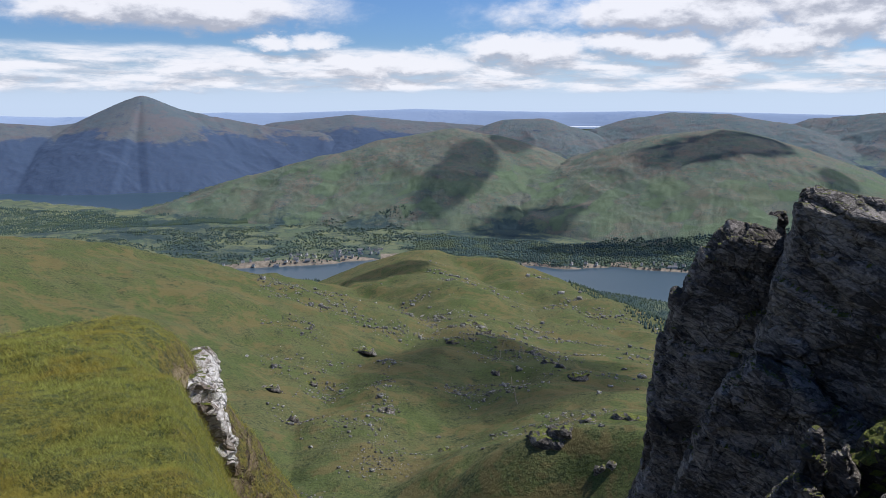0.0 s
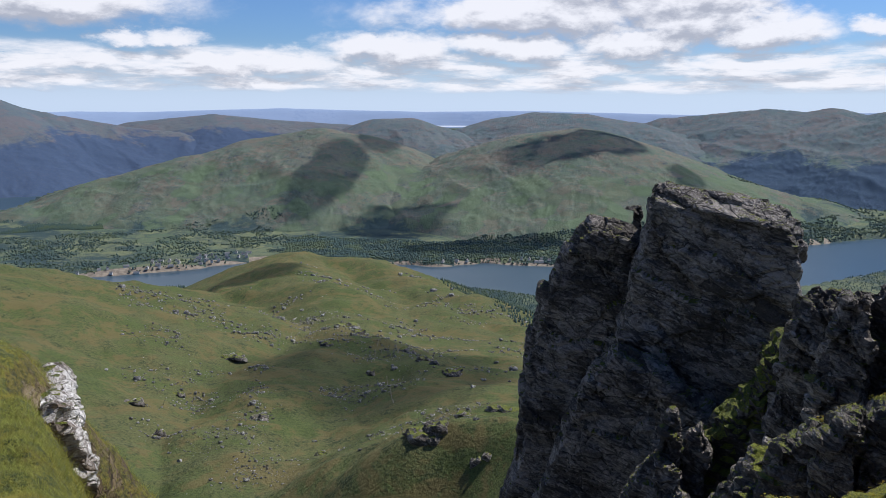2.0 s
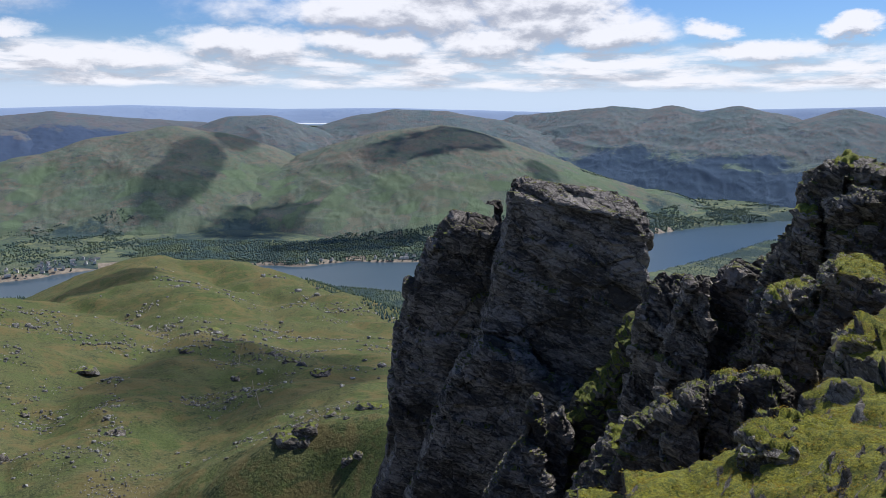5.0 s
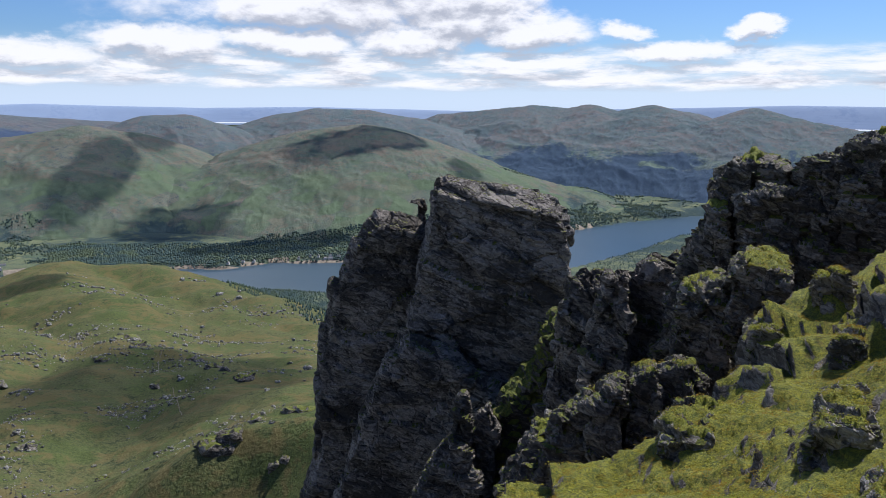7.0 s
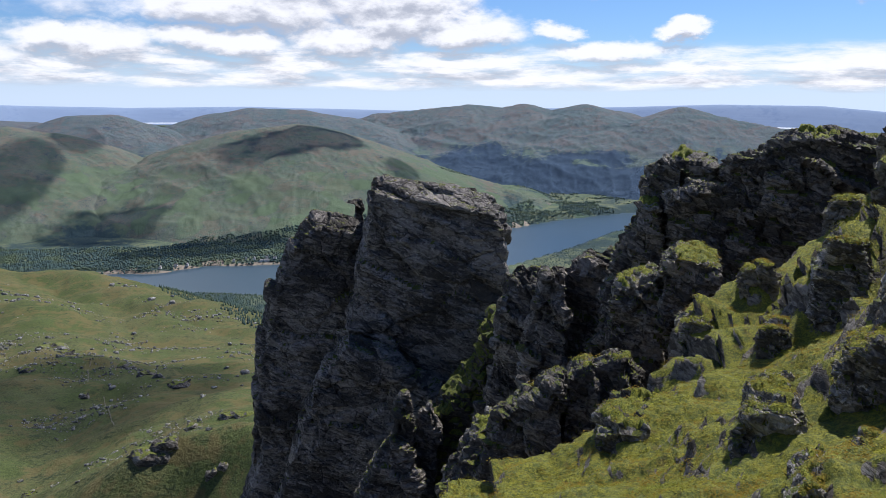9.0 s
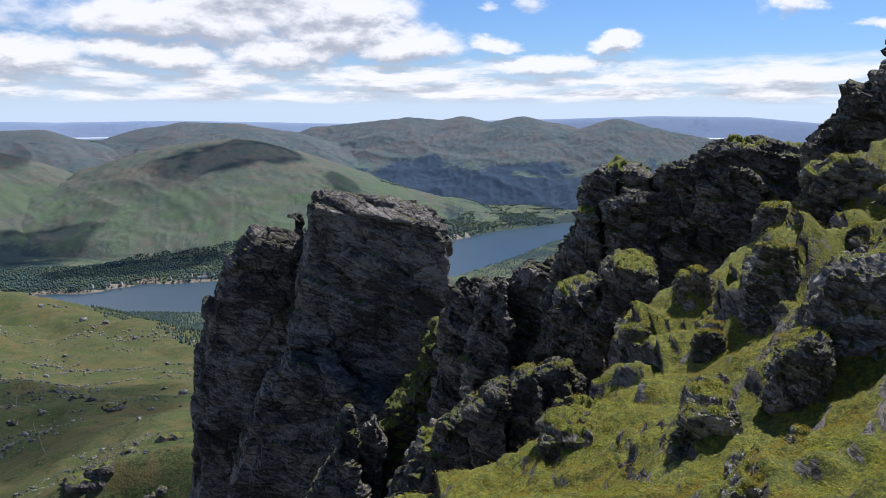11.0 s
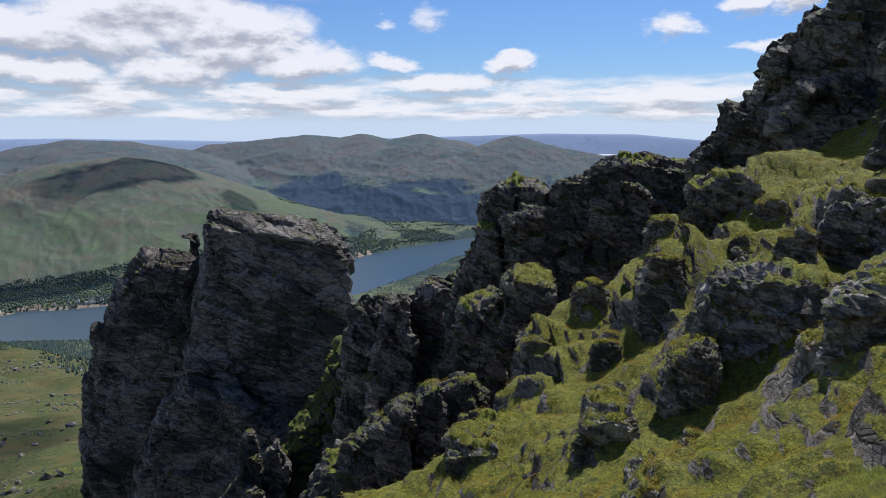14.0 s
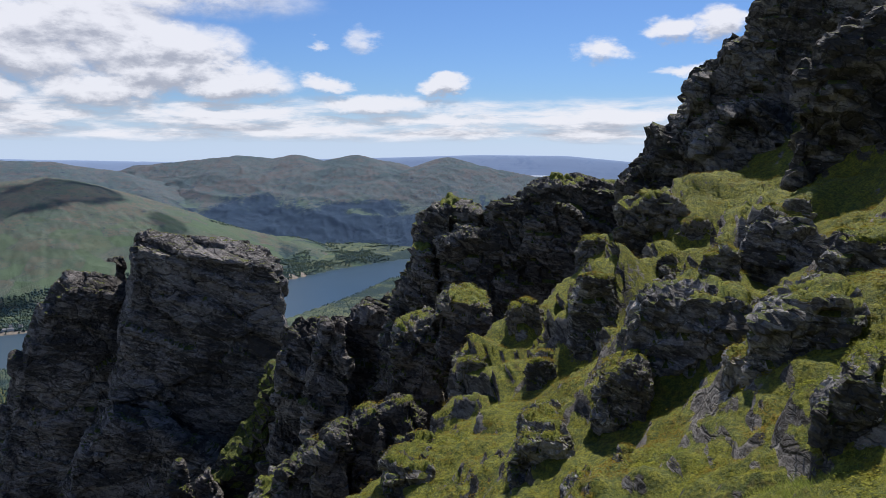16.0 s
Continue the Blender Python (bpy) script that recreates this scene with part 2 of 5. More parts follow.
    green = n.mix(n.step(sprig, 0.52, 0.42, 0.0, 0.75), green, (moss[0] * 0.3, moss[1] * 0.36, moss[2] * 0.6))
    green = n.mix(n.step(sprig, 0.56, 0.66, 0.0, 0.5), green, (moss[0] * 1.7, moss[1] * 1.5, moss[2] * 1.6))
    on = n.step(n.math("ADD", nz, n.math("MULTIPLY", n.math("SUBTRACT", n.math("ADD", n.math("MULTIPLY", turf, 0.6), n.math("MULTIPLY", sward, 0.4)), 0.5), 0.75)), level - 0.03, level + 0.03)
    n.put(bsdf.inputs["Base Color"], n.mix(on, c, green))
    bsdf.inputs["Roughness"].default_value = 0.8
    bsdf.inputs["Specular IOR Level"].default_value = 0.3
    rise = n.math("ADD", n.math("MULTIPLY", n.math("ADD", shade[0], shade[1]), 0.5), n.math("ADD", thin, n.math("MULTIPLY", n.noise(pos, 7.0 / size, 4, 0.7), 0.8)))
    rise = n.math("SUBTRACT", rise, n.math("ADD", n.step(split, 0.05, 0.0, 0.0, 0.5), n.step(joint, 0.05, 0.0, 0.0, 0.9)))
    blades = n.math("ADD", n.math("MULTIPLY", sward, 1.2), n.noise(pos, 9.0 / size, 4, 0.75))
    rise = n.math("ADD", n.math("MULTIPLY", rise, n.math("SUBTRACT", 1.0, on)), n.math("MULTIPLY", blades, on))
    bump(n, bsdf, rise, 1.0, 0.2 * size)
    return m


def plain_material(name, colour, rough=0.8, spread=0.3, scale=3.0):
    m, n, bsdf, pos = material(name)
    v = n.noise(pos, scale, 5, 0.65)
    lo = tuple(c * (1 - spread) for c in colour)
    hi = tuple(min(c * (1 + spread), 0.9) for c in colour)
    n.put(bsdf.inputs["Base Color"], n.mix(n.step(v, 0.35, 0.65), lo, hi))
    bsdf.inputs["Roughness"].default_value = rough
    return m


def leaf_material(name, colour, patch=0.02, other=(1.5, 1.25, 0.8), spread=0.28):
    m, n, bsdf, pos = material(name)
    r = n.add("ShaderNodeNewGeometry").outputs["Random Per Island"]
    v = n.noise(pos, patch, 4, 0.6)
    c = n.mix(r, tuple(k * (1 - spread) for k in colour), tuple(k * (1 + spread) for k in colour))
    c = n.mix(n.step(v, 0.4, 0.65), c, tuple(k * q for k, q in zip(colour, other)))
    n.put(bsdf.inputs["Base Color"], c)
    bsdf.inputs["Roughness"].default_value = 0.9
    bsdf.inputs["Specular IOR Level"].default_value = 0.1
    return m


def thin_edge(n, box):
    """How far out from the middle of its box a point lies: 0 at the middle, 1 at the sides."""
    q = n.add("ShaderNodeSeparateXYZ", Vector=n.vmath("MULTIPLY", box, box))
    return n.math("SQRT", n.math("ADD", q.outputs[0], q.outputs[1]))


def cloud_material():
    """Thin cloud, which lets part of the sunlight through."""
    m, n, bsdf, pos = material("thin_cloud")
    bsdf.inputs["Base Color"].default_value = (0.85, 0.85, 0.85, 1)
    clear = n.add("ShaderNodeBsdfTransparent")
    box = n.vmath("MULTIPLY", n.vmath("ADD", n.add("ShaderNodeTexCoord").outputs["Generated"], (-0.5, -0.5, -0.5)), (2.0, 2.0, 0.0))
    across = thin_edge(n, box)
    both = n.add("ShaderNodeMixShader", Fac=n.math("MULTIPLY", n.step(n.noise(pos, 0.014, 4, 0.6), 0.3, 0.7, 0.32, 0.46), n.step(across, 0.98, 0.6)))
    n.tree.links.new(clear.outputs[0], both.inputs[1])
    n.tree.links.new(bsdf.outputs[0], both.inputs[2])
    out = next(q for q in n.tree.nodes if q.type == "OUTPUT_MATERIAL")
    n.tree.links.new(both.outputs[0], out.inputs["Surface"])
    return m


def blade_material(name, colour, patch=1.1, other=(1.2, 1.0, 0.85), spread=0.4):
    """Grass blades, which glow a little against the light."""
    m = leaf_material(name, colour, patch, other, spread)
    n = Nodes(m.node_tree, False)
    bsdf = next(q for q in n.tree.nodes if q.type == "BSDF_PRINCIPLED")
    out = next(q for q in n.tree.nodes if q.type == "OUTPUT_MATERIAL")
    thin = n.add("ShaderNodeBsdfTranslucent")
    n.tree.links.new(bsdf.inputs["Base Color"].links[0].from_socket, thin.inputs["Color"])
    both = n.add("ShaderNodeMixShader", Fac=0.45)
    n.tree.links.new(bsdf.outputs[0], both.inputs[1])
    n.tree.links.new(thin.outputs[0], both.inputs[2])
    n.tree.links.new(both.outputs[0], out.inputs["Surface"])
    return m


def water_material():
    m, n, bsdf, pos = material("loch_water")
    v = n.noise(pos, 0.004, 4, 0.6, 0.5)
    n.put(bsdf.inputs["Base Color"], n.mix(v, (0.028, 0.058, 0.08), (0.05, 0.085, 0.11)))
    bsdf.inputs["Roughness"].default_value = 0.28
    bsdf.inputs["IOR"].default_value = 1.33
    bump(n, bsdf, n.noise(n.vmath("MULTIPLY", pos, (1, 1, 1)), 0.25, 4, 0.65), 0.15, 0.5)
    return m


MAT = {
    "spur": hill_material("hill_turf", (0.088, 0.113, 0.038), (0.12, 0.123, 0.053), (0.036, 0.05, 0.024), 4.0, 0.8, 0.6, (0.14, 0.115, 0.05)),
    # Light aerial haze is put into these pasture colours as extra blue.
    "near_hill": hill_material("hazed_pasture", (0.122, 0.163, 0.118), (0.172, 0.176, 0.138), (0.062, 0.09, 0.104), 1.5, 4.5, 0.45, (0.178, 0.152, 0.122), (0.05, 0.084, 0.09), -374.0, (0.12, 0.17, 0.102), -200.0, 0.12),
    # Field and wood colours also lifted in blue, in place of haze.
    "valley": hill_material("hazed_valley_fields", (0.08, 0.125, 0.08), (0.125, 0.145, 0.09), (0.05, 0.08, 0.07), 0.95, 3.0, 0.4, None, (0.036, 0.062, 0.066), -372.0, (0.16, 0.18, 0.1), 0.0),
    # Grass, heather and woods shifted blue-grey: distance haze painted into the colours.
    "mid_hill": hill_material("hazed_hill_heather", (0.11, 0.156, 0.158), (0.15, 0.174, 0.17), (0.062, 0.09, 0.134), 1.1, 5.5, 0.4, (0.156, 0.146, 0.148), (0.044, 0.076, 0.126), -228.0, (0.13, 0.186, 0.145), -190.0),
    # Stronger blue haze of distance is painted into the moor and forest colours.
    "far_hill": hill_material("hazed_mountain_moor", (0.106, 0.136, 0.15), (0.13, 0.142, 0.148), (0.074, 0.098, 0.135), 0.7, 2.0, 0.35, (0.135, 0.128, 0.14), (0.054, 0.084, 0.145), -170.0),
    # The pale blue is horizon haze painted in, not the moor's own colour.
    "rim": hill_material("haze_painted_moor", (0.26, 0.345, 0.49), (0.28, 0.365, 0.51), (0.235, 0.32, 0.47), 0.12, 0.3, 0.0),
    "rock": rock_material("dark_schist", dark=(0.06, 0.053, 0.047), light=(0.31, 0.28, 0.25), level=0.93, size=1.1, lichen=(0.5, 0.47, 0.42)),
    "crag_rock": rock_material("ledged_schist", dark=(0.06, 0.053, 0.046), light=(0.29, 0.262, 0.228), level=0.86, size=0.8),
    "near_rock": rock_material("mossy_schist", dark=(0.085, 0.077, 0.07), light=(0.42, 0.39, 0.355), level=0.84, size=0.4, lichen=(0.6, 0.58, 0.54), flecks=0.75),
    "cap": rock_material("turf_of_ledges", moss=(0.2, 0.235, 0.03), level=-1.0, size=0.4),
    "gully": rock_material("gully_turf", level=0.3),
    "pale_rock": rock_material("white_schist", (0.2, 0.16, 0.125), (0.72, 0.7, 0.68), level=0.95, size=0.2, lichen=(0.82, 0.81, 0.79)),
    "boulder": rock_material("grey_schist", (0.13, 0.125, 0.12), (0.42, 0.41, 0.39), level=0.95, lichen=(0.55, 0.55, 0.52)),
    "soil": rock_material("worn_turf_edge", (0.1, 0.07, 0.04), (0.24, 0.185, 0.1), moss=(0.17, 0.16, 0.04), level=0.5, size=0.3, lichen=(0.36, 0.3, 0.2)),
    "slope": rock_material("ledged_turf", dark=(0.07, 0.06, 0.05), light=(0.3, 0.27, 0.235), moss=(0.222, 0.246, 0.03), level=0.64, size=0.5),
    "water": water_material(),
    # Near-white base colour stands in for sun glitter on the far lakes.
    "painted_glitter": plain_material("water_with_painted_glitter", (0.7, 0.75, 0.8), 0.35, 0.1, 0.01),
    "broadleaf": leaf_material("broadleaf_leaves", (0.066, 0.106, 0.1)),
    "conifer": leaf_material("conifer_needles", (0.043, 0.074, 0.07)),
    "wall": plain_material("harled_wall", (0.62, 0.6, 0.55), 0.8, 0.15),
    "slate": plain_material("slate_roof", (0.12, 0.12, 0.13), 0.6),
    "shingle": plain_material("shore_shingle", (0.2, 0.17, 0.13), 0.9, 0.3, 0.1),
    "path": plain_material("trodden_path", (0.15, 0.135, 0.085), 0.9, 0.35, 0.6),
    "clump": blade_material("heather_leaves", (0.245, 0.25, 0.038), 0.6, (1.1, 0.74, 0.85), 0.65),
    "bank_turf": rock_material("bank_turf", moss=(0.18, 0.2, 0.038), level=-1.0, size=0.3),
    "bank_blade": blade_material("dry_grass_blades", (0.28, 0.305, 0.08), 1.6, (1.15, 0.9, 0.8)),
    "blade": blade_material("grass_blades", (0.27, 0.325, 0.07)),
    "cloud": cloud_material(),
}

# ---- mesh helpers ----


def mesh_from(name, verts, faces, mat, flat=False):
    me = bpy.data.meshes.new(name)
    verts = np.asarray(verts, dtype=np.float32)
    if isinstance(faces, np.ndarray):
        k = faces.shape[1]
        me.vertices.add(len(verts))
        me.vertices.foreach_set("co", verts.ravel())
        me.loops.add(faces.size)
        me.loops.foreach_set("vertex_index", faces.astype(np.int32).ravel())
        me.polygons.add(len(faces))
        me.polygons.foreach_set("loop_start", np.arange(0, faces.size, k, dtype=np.int32))
        me.update(calc_edges=True)
    else:
        me.from_pydata([tuple(v) for v in verts], [], faces)
    if not flat:
        me.polygons.foreach_set("use_smooth", np.ones(len(me.polygons), dtype=bool))
    if mat:
        me.materials.append(mat)
    return me


def grid_faces(nu, nv, keep=None):
    a = (np.arange(nu - 1)[:, None] * nv + np.arange(nv - 1)[None, :]).ravel()
    f = np.stack([a, a + 1, a + nv + 1, a + nv], 1)
    if keep is not None:
        k = keep.reshape(nu, nv)
        ok = (k[:-1, :-1] | k[:-1, 1:] | k[1:, :-1] | k[1:, 1:]).ravel()
        f = f[ok]
    return f


def compact(verts, faces):
    used = np.unique(faces)
    index = np.zeros(len(verts), dtype=np.int64)
    index[used] = np.arange(len(used))
    return verts[used], index[faces]


# ---- the lie of the land ----


def crest(points):
    """World points of a ridge line given as bearing, height angle and distance."""
    return [tuple(toward(az, el, r)) for az, el, r in points]


def tent(x, y, line, slope, crown):
    """Height of a ridge: falls off from its crest line with the given slope, rounded over the crown's width."""
    best = np.full(x.shape, -1e4)
    for (x0, y0, z0), (x1, y1, z1) in zip(line[:-1], line[1:]):
        dx, dy = x1 - x0, y1 - y0
        k = np.clip(((x - x0) * dx + (y - y0) * dy) / (dx * dx + dy * dy), 0, 1)
        d = np.hypot(x - x0 - k * dx, y - y0 - k * dy)
        best = np.maximum(best, z0 + k * (z1 - z0) - slope * d * d / (d + crown))
    return best


LOCH_FAR = [(-24, 11.6), (-20.9, 11.8), (-17, 12.0), (-13.4, 12.1), (-9.6, 12.1), (-4.1, 11.7), (1, 12.0), (5.9, 12.2), (9.3, 12.4), (13, 12.1), (15.2, 12.2), (18, 12.2), (26, 11.3), (35.4, 9.65), (39.2, 8.85), (44.4, 8.1), (60, 6.6), (75, 5.5)]
LOCH_NEAR = [(-24, 11.6), (-20.9, 11.8), (-19, 12.6), (-16.2, 13.0), (-11.3, 13.25), (-2, 13.3), (9.3, 13.75), (16.8, 14.5), (26, 13.9), (35.5, 12.5), (39.2, 11.4), (43.3, 9.6), (60, 7.6), (75, 6.2)]
LOMOND_NEAR = [(-48, 6.2), (-30.3, 6.75), (-26, 7.2), (-22.4, 7.75), (-19.8, 7.35), (-15.9, 6.15), (-12, 5.3)]


def shore(table, az, level=WATER):
    a, e = zip(*table)
    return -level / np.tan(np.radians(np.interp(az, a, e)))


SPUR = crest([(17, -21.6, 175), (14, -21.0, 235), (10.5, -20.0, 305), (6.2, -18.4, 385), (3.0, -16.5, 460), (0.5, -13.6, 640), (-1.5, -12.5, 730)])
SPUR_RIB = crest([(3.0, -16.5, 460), (0.5, -17.6, 390), (-1.8, -19.3, 320), (-4.0, -21.2, 265), (-6.5, -23.4, 215), (-8, -26.5, 180)])
SPUR_TOP = crest([(-1.5, -12.5, 730), (-2.2, -12.3, 840), (-1.2, -10.85, 1010), (0.0, -13.5, 1150), (1, -18, 1300)])
SPUR_RIGHT = crest([(-1.2, -10.8, 1010), (2.9, -11.7, 960), (5.0, -12.5, 900), (9.3, -13.9, 780), (12.8, -15.3, 660), (16.2, -17.3, 520), (19, -20, 420)])
FLANK_LEFT = crest([(-60, -3, 330), (-40, -6.9, 430), (-30.5, -9.4, 560), (-27.2, -10.8, 620), (-23.8, -12.0, 700), (-20.1, -13.0, 800), (-16.2, -13.6, 900), (-12.0, -13.8, 1040), (-9, -14.6, 1200)])
PLANTATION = crest([(-40, -5.9, 2950), (-30.3, -6.75, 2850), (-27, -7.3, 2800), (-23.5, -7.85, 2700), (-19.9, -8.6, 2520)])
OUTCROP = crest([(7.8, -23.6, 152), (11, -23.0, 152), (15, -22.6, 150), (19, -22, 140)])


def ground_height(x, y):
    r = np.hypot(x, y)
    az = np.degrees(np.arctan2(x, y))
    p = np.stack([x, y, np.zeros_like(x)], 1)
    corrie = np.where(r < 950, -57 - 0.187 * r, -234.6 - 0.52 * (r - 950))
    corrie = corrie - 0.26 * np.clip(r - 480, 0, 500) * smooth(az, 9, 19)
    valley = WATER + 9 + 4 * fbm(p / 260, 4, 3) + 22 * smooth(r, 2100, 3600)
    z = np.maximum(corrie, valley)
    z = np.maximum(z, tent(x, y, SPUR, 0.5, 42))
    z = np.maximum(z, tent(x, y, SPUR_RIB, 0.44, 30))
    z = np.maximum(z, tent(x, y, SPUR_TOP, 0.52, 60))
    z = np.maximum(z, tent(x, y, SPUR_RIGHT, 0.5, 50))
    z = np.maximum(z, tent(x, y, FLANK_LEFT, 0.36, 70))
    z = np.maximum(z, tent(x, y, OUTCROP, 1.0, 7))
    z = np.maximum(z, tent(x, y, PLANTATION, 0.3, 90))
    # relief: gullies and hummocks on the hillsides, gentler in the valley
    hilly = smooth(z, WATER + 8, WATER + 70)
    near = 1 - smooth(r, 90, 700) * 0.55
    z = z + hilly * (6.5 * fbm(p / 150, 5, 11, 0.52, True) * (0.35 + 0.65 * smooth(r, 150, 800)) + 3.0 * near * fbm(p / 26, 3, 23) - 6.5)
    # the far plain climbs towards the rim of the view
    z = z + 185 * smooth(r, 3600, 4450)
    # lochs are cut below the water
    depth = np.minimum(r - shore(LOCH_NEAR, az), shore(LOCH_FAR, az) - r)
    wobble = 7 * fbm(p / 60, 3, 41)
    in_loch = smooth(depth + wobble, -14, 14) * (np.abs(az) < 76) * (az > -24)
    low = np.minimum(z, WATER + 3)
    z = np.where((depth > -40) & (az > -24), z + (low - z) * smooth(depth, -34, -4) * smooth(WATER + 130 - z, 0, 60), z)
    z = z * (1 - in_loch) + (WATER - 8) * in_loch
    lomond = np.minimum(r - shore(LOMOND_NEAR, az), 3800 - r)
    in_lomond = smooth(lomond, -25, 25) * (az < -11)
    z = z * (1 - in_lomond) + (WATER - 8) * in_lomond
    return z


def polar(az, r):
    a = np.radians(az)
    A, R = np.meshgrid(a, r, indexing="ij")
    return (R * np.sin(A)).ravel(), (R * np.cos(A)).ravel()


def ground():
    az = np.concatenate([np.arange(-180, -36, 4.0), np.arange(-36, 58, 0.22), np.arange(58, 181, 4.0)])
    r = np.exp(np.arange(math.log(70), math.log(4960), 0.016))
    x, y = polar(az, r)
    z = ground_height(x, y)
    me = mesh_from("ground", np.stack([x, y, z], 1), grid_faces(len(az), len(r))[:, ::-1], MAT["spur"])
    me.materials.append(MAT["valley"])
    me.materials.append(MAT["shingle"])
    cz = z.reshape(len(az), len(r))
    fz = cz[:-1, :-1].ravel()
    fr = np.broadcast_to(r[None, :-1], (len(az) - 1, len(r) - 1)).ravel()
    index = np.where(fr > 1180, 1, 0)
    index = np.where((fr > 1180) & (fr < 2300) & (fz < WATER + 0.5), 2, index)
    me.polygons.foreach_set("material_index", index.astype(np.int32))
    tagged(new("ground", me), "grassy corrie and spur running down to a wooded valley", "ground", kind="structure")


HILLS = []


def hill_height(x, y, line, slope, crown, rough, wave, seed, summit=None):
    """Crest lines with a rounded crown and flanks cut by gullies that run down them."""
    z = tent(x, y, crest(line), slope, crown)
    if summit:
        z = np.maximum(z, tent(x, y, crest(summit), 0.5, 45))
    top = max(q[2] for q in crest(line))
    down = smooth(top - z, 0, 130)
    p = np.stack([x, y, np.zeros_like(x)], 1)
    r = np.hypot(x, y)
    bend = np.stack([fbm(p / (wave * 1.3), 3, seed + 2), fbm(p / (wave * 1.3), 3, seed + 4), np.zeros_like(x)], 1)
    z = z + rough * (0.08 + 0.92 * down) * (fbm(p / wave + 0.22 * bend, 7, seed + 3, 0.54, True) - 0.55)
    # craggy steps across the slope
    return z + rough * 0.1 * fbm(p / np.array([26.0, 26.0, 1.0]) + bend, 3, seed + 5, 0.6, True)


def hill(name, line, slope, crown, az0, az1, r0, r1, mat, label, category, rough=14.0, wave=240.0, seed=1, step=0.12, summit=None):
    """A hill of its own, cut off under the valley floor."""
    az = np.arange(az0, az1, step)
    r = np.linspace(r0, r1, 190)
    x, y = polar(az, r)
    z = hill_height(x, y, line, slope, crown, rough, wave, seed, summit)
    HILLS.append((az0, az1, r0, r1, (line, slope, crown, rough, wave, seed, summit)))
    floor = ground_height(x, y) - 6
    keep = z > floor
    z = np.maximum(z, floor - 15)
    v, f = compact(np.stack([x, y, z], 1), grid_faces(len(az), len(r), keep)[:, ::-1])
    tagged(new(name, mesh_from(name, v, f, MAT[mat])), label, category, kind="structure")


def land_height(x, y):
    z = ground_height(x, y)
    az, r = np.degrees(np.arctan2(x, y)), np.hypot(x, y)
    for az0, az1, r0, r1, spec in HILLS[:6]:
        inside = (az > az0) & (az < az1) & (r > r0) & (r < r1)
        if inside.any():
            z[inside] = np.maximum(z[inside], hill_height(x[inside], y[inside], *spec))
    return z


def on_land(az, el, r0=90.0, r1=4700.0, step=4.0):
    """Where the sight line of that bearing and height meets the land."""
    r = np.arange(r0, r1, step)
    a = radians(az)
    x, y = r * math.sin(a), r * math.cos(a)
    z = land_height(x, y)
    under = z > r * math.tan(radians(el))
    assert under.any(), (az, el)
    k = int(np.argmax(under))
    return Vector((x[k], y[k], z[k]))


def lochs():
    def sheet(name, az, near, far, label, level=WATER, mat="water"):
        x, y = [], []
        for a, r0, r1 in zip(az, near, far):
            px, py = polar(np.array([a]), np.linspace(r0, r1, 10))
            x.append(px)
            y.append(py)
        x, y = np.concatenate(x), np.concatenate(y)
        tagged(new(name, mesh_from(name, np.stack([x, y, np.full_like(x, level)], 1), grid_faces(len(az), 10)[:, ::-1], MAT[mat])), label, "water", kind="structure")

    az = np.arange(-24, 75.1, 0.5)
    sheet("water_1", az, shore(LOCH_NEAR, az) - 60, shore(LOCH_FAR, az) + 60, "calm blue sea loch below the hills")
    az = np.arange(-48, -11.9, 0.5)
    sheet("water_3", np.arange(8.5, 13.6, 0.5), np.full(11, 4480.0), np.full(11, 4640.0), "strip of a distant lake, glitter painted pale", -150.0, "painted_glitter")
    sheet("water_4", np.arange(53, 57.6, 0.5), np.full(10, 4480.0), np.full(10, 4640.0), "strip of a distant lake, glitter painted pale", -146.0, "painted_glitter")
    sheet("water_2", az, shore(LOMOND_NEAR, az) - 60, np.full_like(az, 3840), "dark blue freshwater loch under the mountain")


ground()
lochs()
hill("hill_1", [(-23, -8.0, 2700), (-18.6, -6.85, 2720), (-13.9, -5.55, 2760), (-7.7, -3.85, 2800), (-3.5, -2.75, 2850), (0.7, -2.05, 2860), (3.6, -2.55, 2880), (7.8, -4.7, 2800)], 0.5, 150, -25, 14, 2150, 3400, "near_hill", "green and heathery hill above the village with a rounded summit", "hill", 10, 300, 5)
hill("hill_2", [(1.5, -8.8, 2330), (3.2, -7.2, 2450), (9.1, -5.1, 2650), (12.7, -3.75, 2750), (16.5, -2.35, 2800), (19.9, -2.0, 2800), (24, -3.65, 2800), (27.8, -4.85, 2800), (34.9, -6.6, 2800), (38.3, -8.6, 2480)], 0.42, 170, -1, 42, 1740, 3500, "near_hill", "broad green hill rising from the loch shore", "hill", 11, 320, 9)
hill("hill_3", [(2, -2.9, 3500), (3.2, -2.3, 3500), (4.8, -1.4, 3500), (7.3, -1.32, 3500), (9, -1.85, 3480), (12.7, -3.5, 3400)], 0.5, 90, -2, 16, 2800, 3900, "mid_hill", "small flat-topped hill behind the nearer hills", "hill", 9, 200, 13)
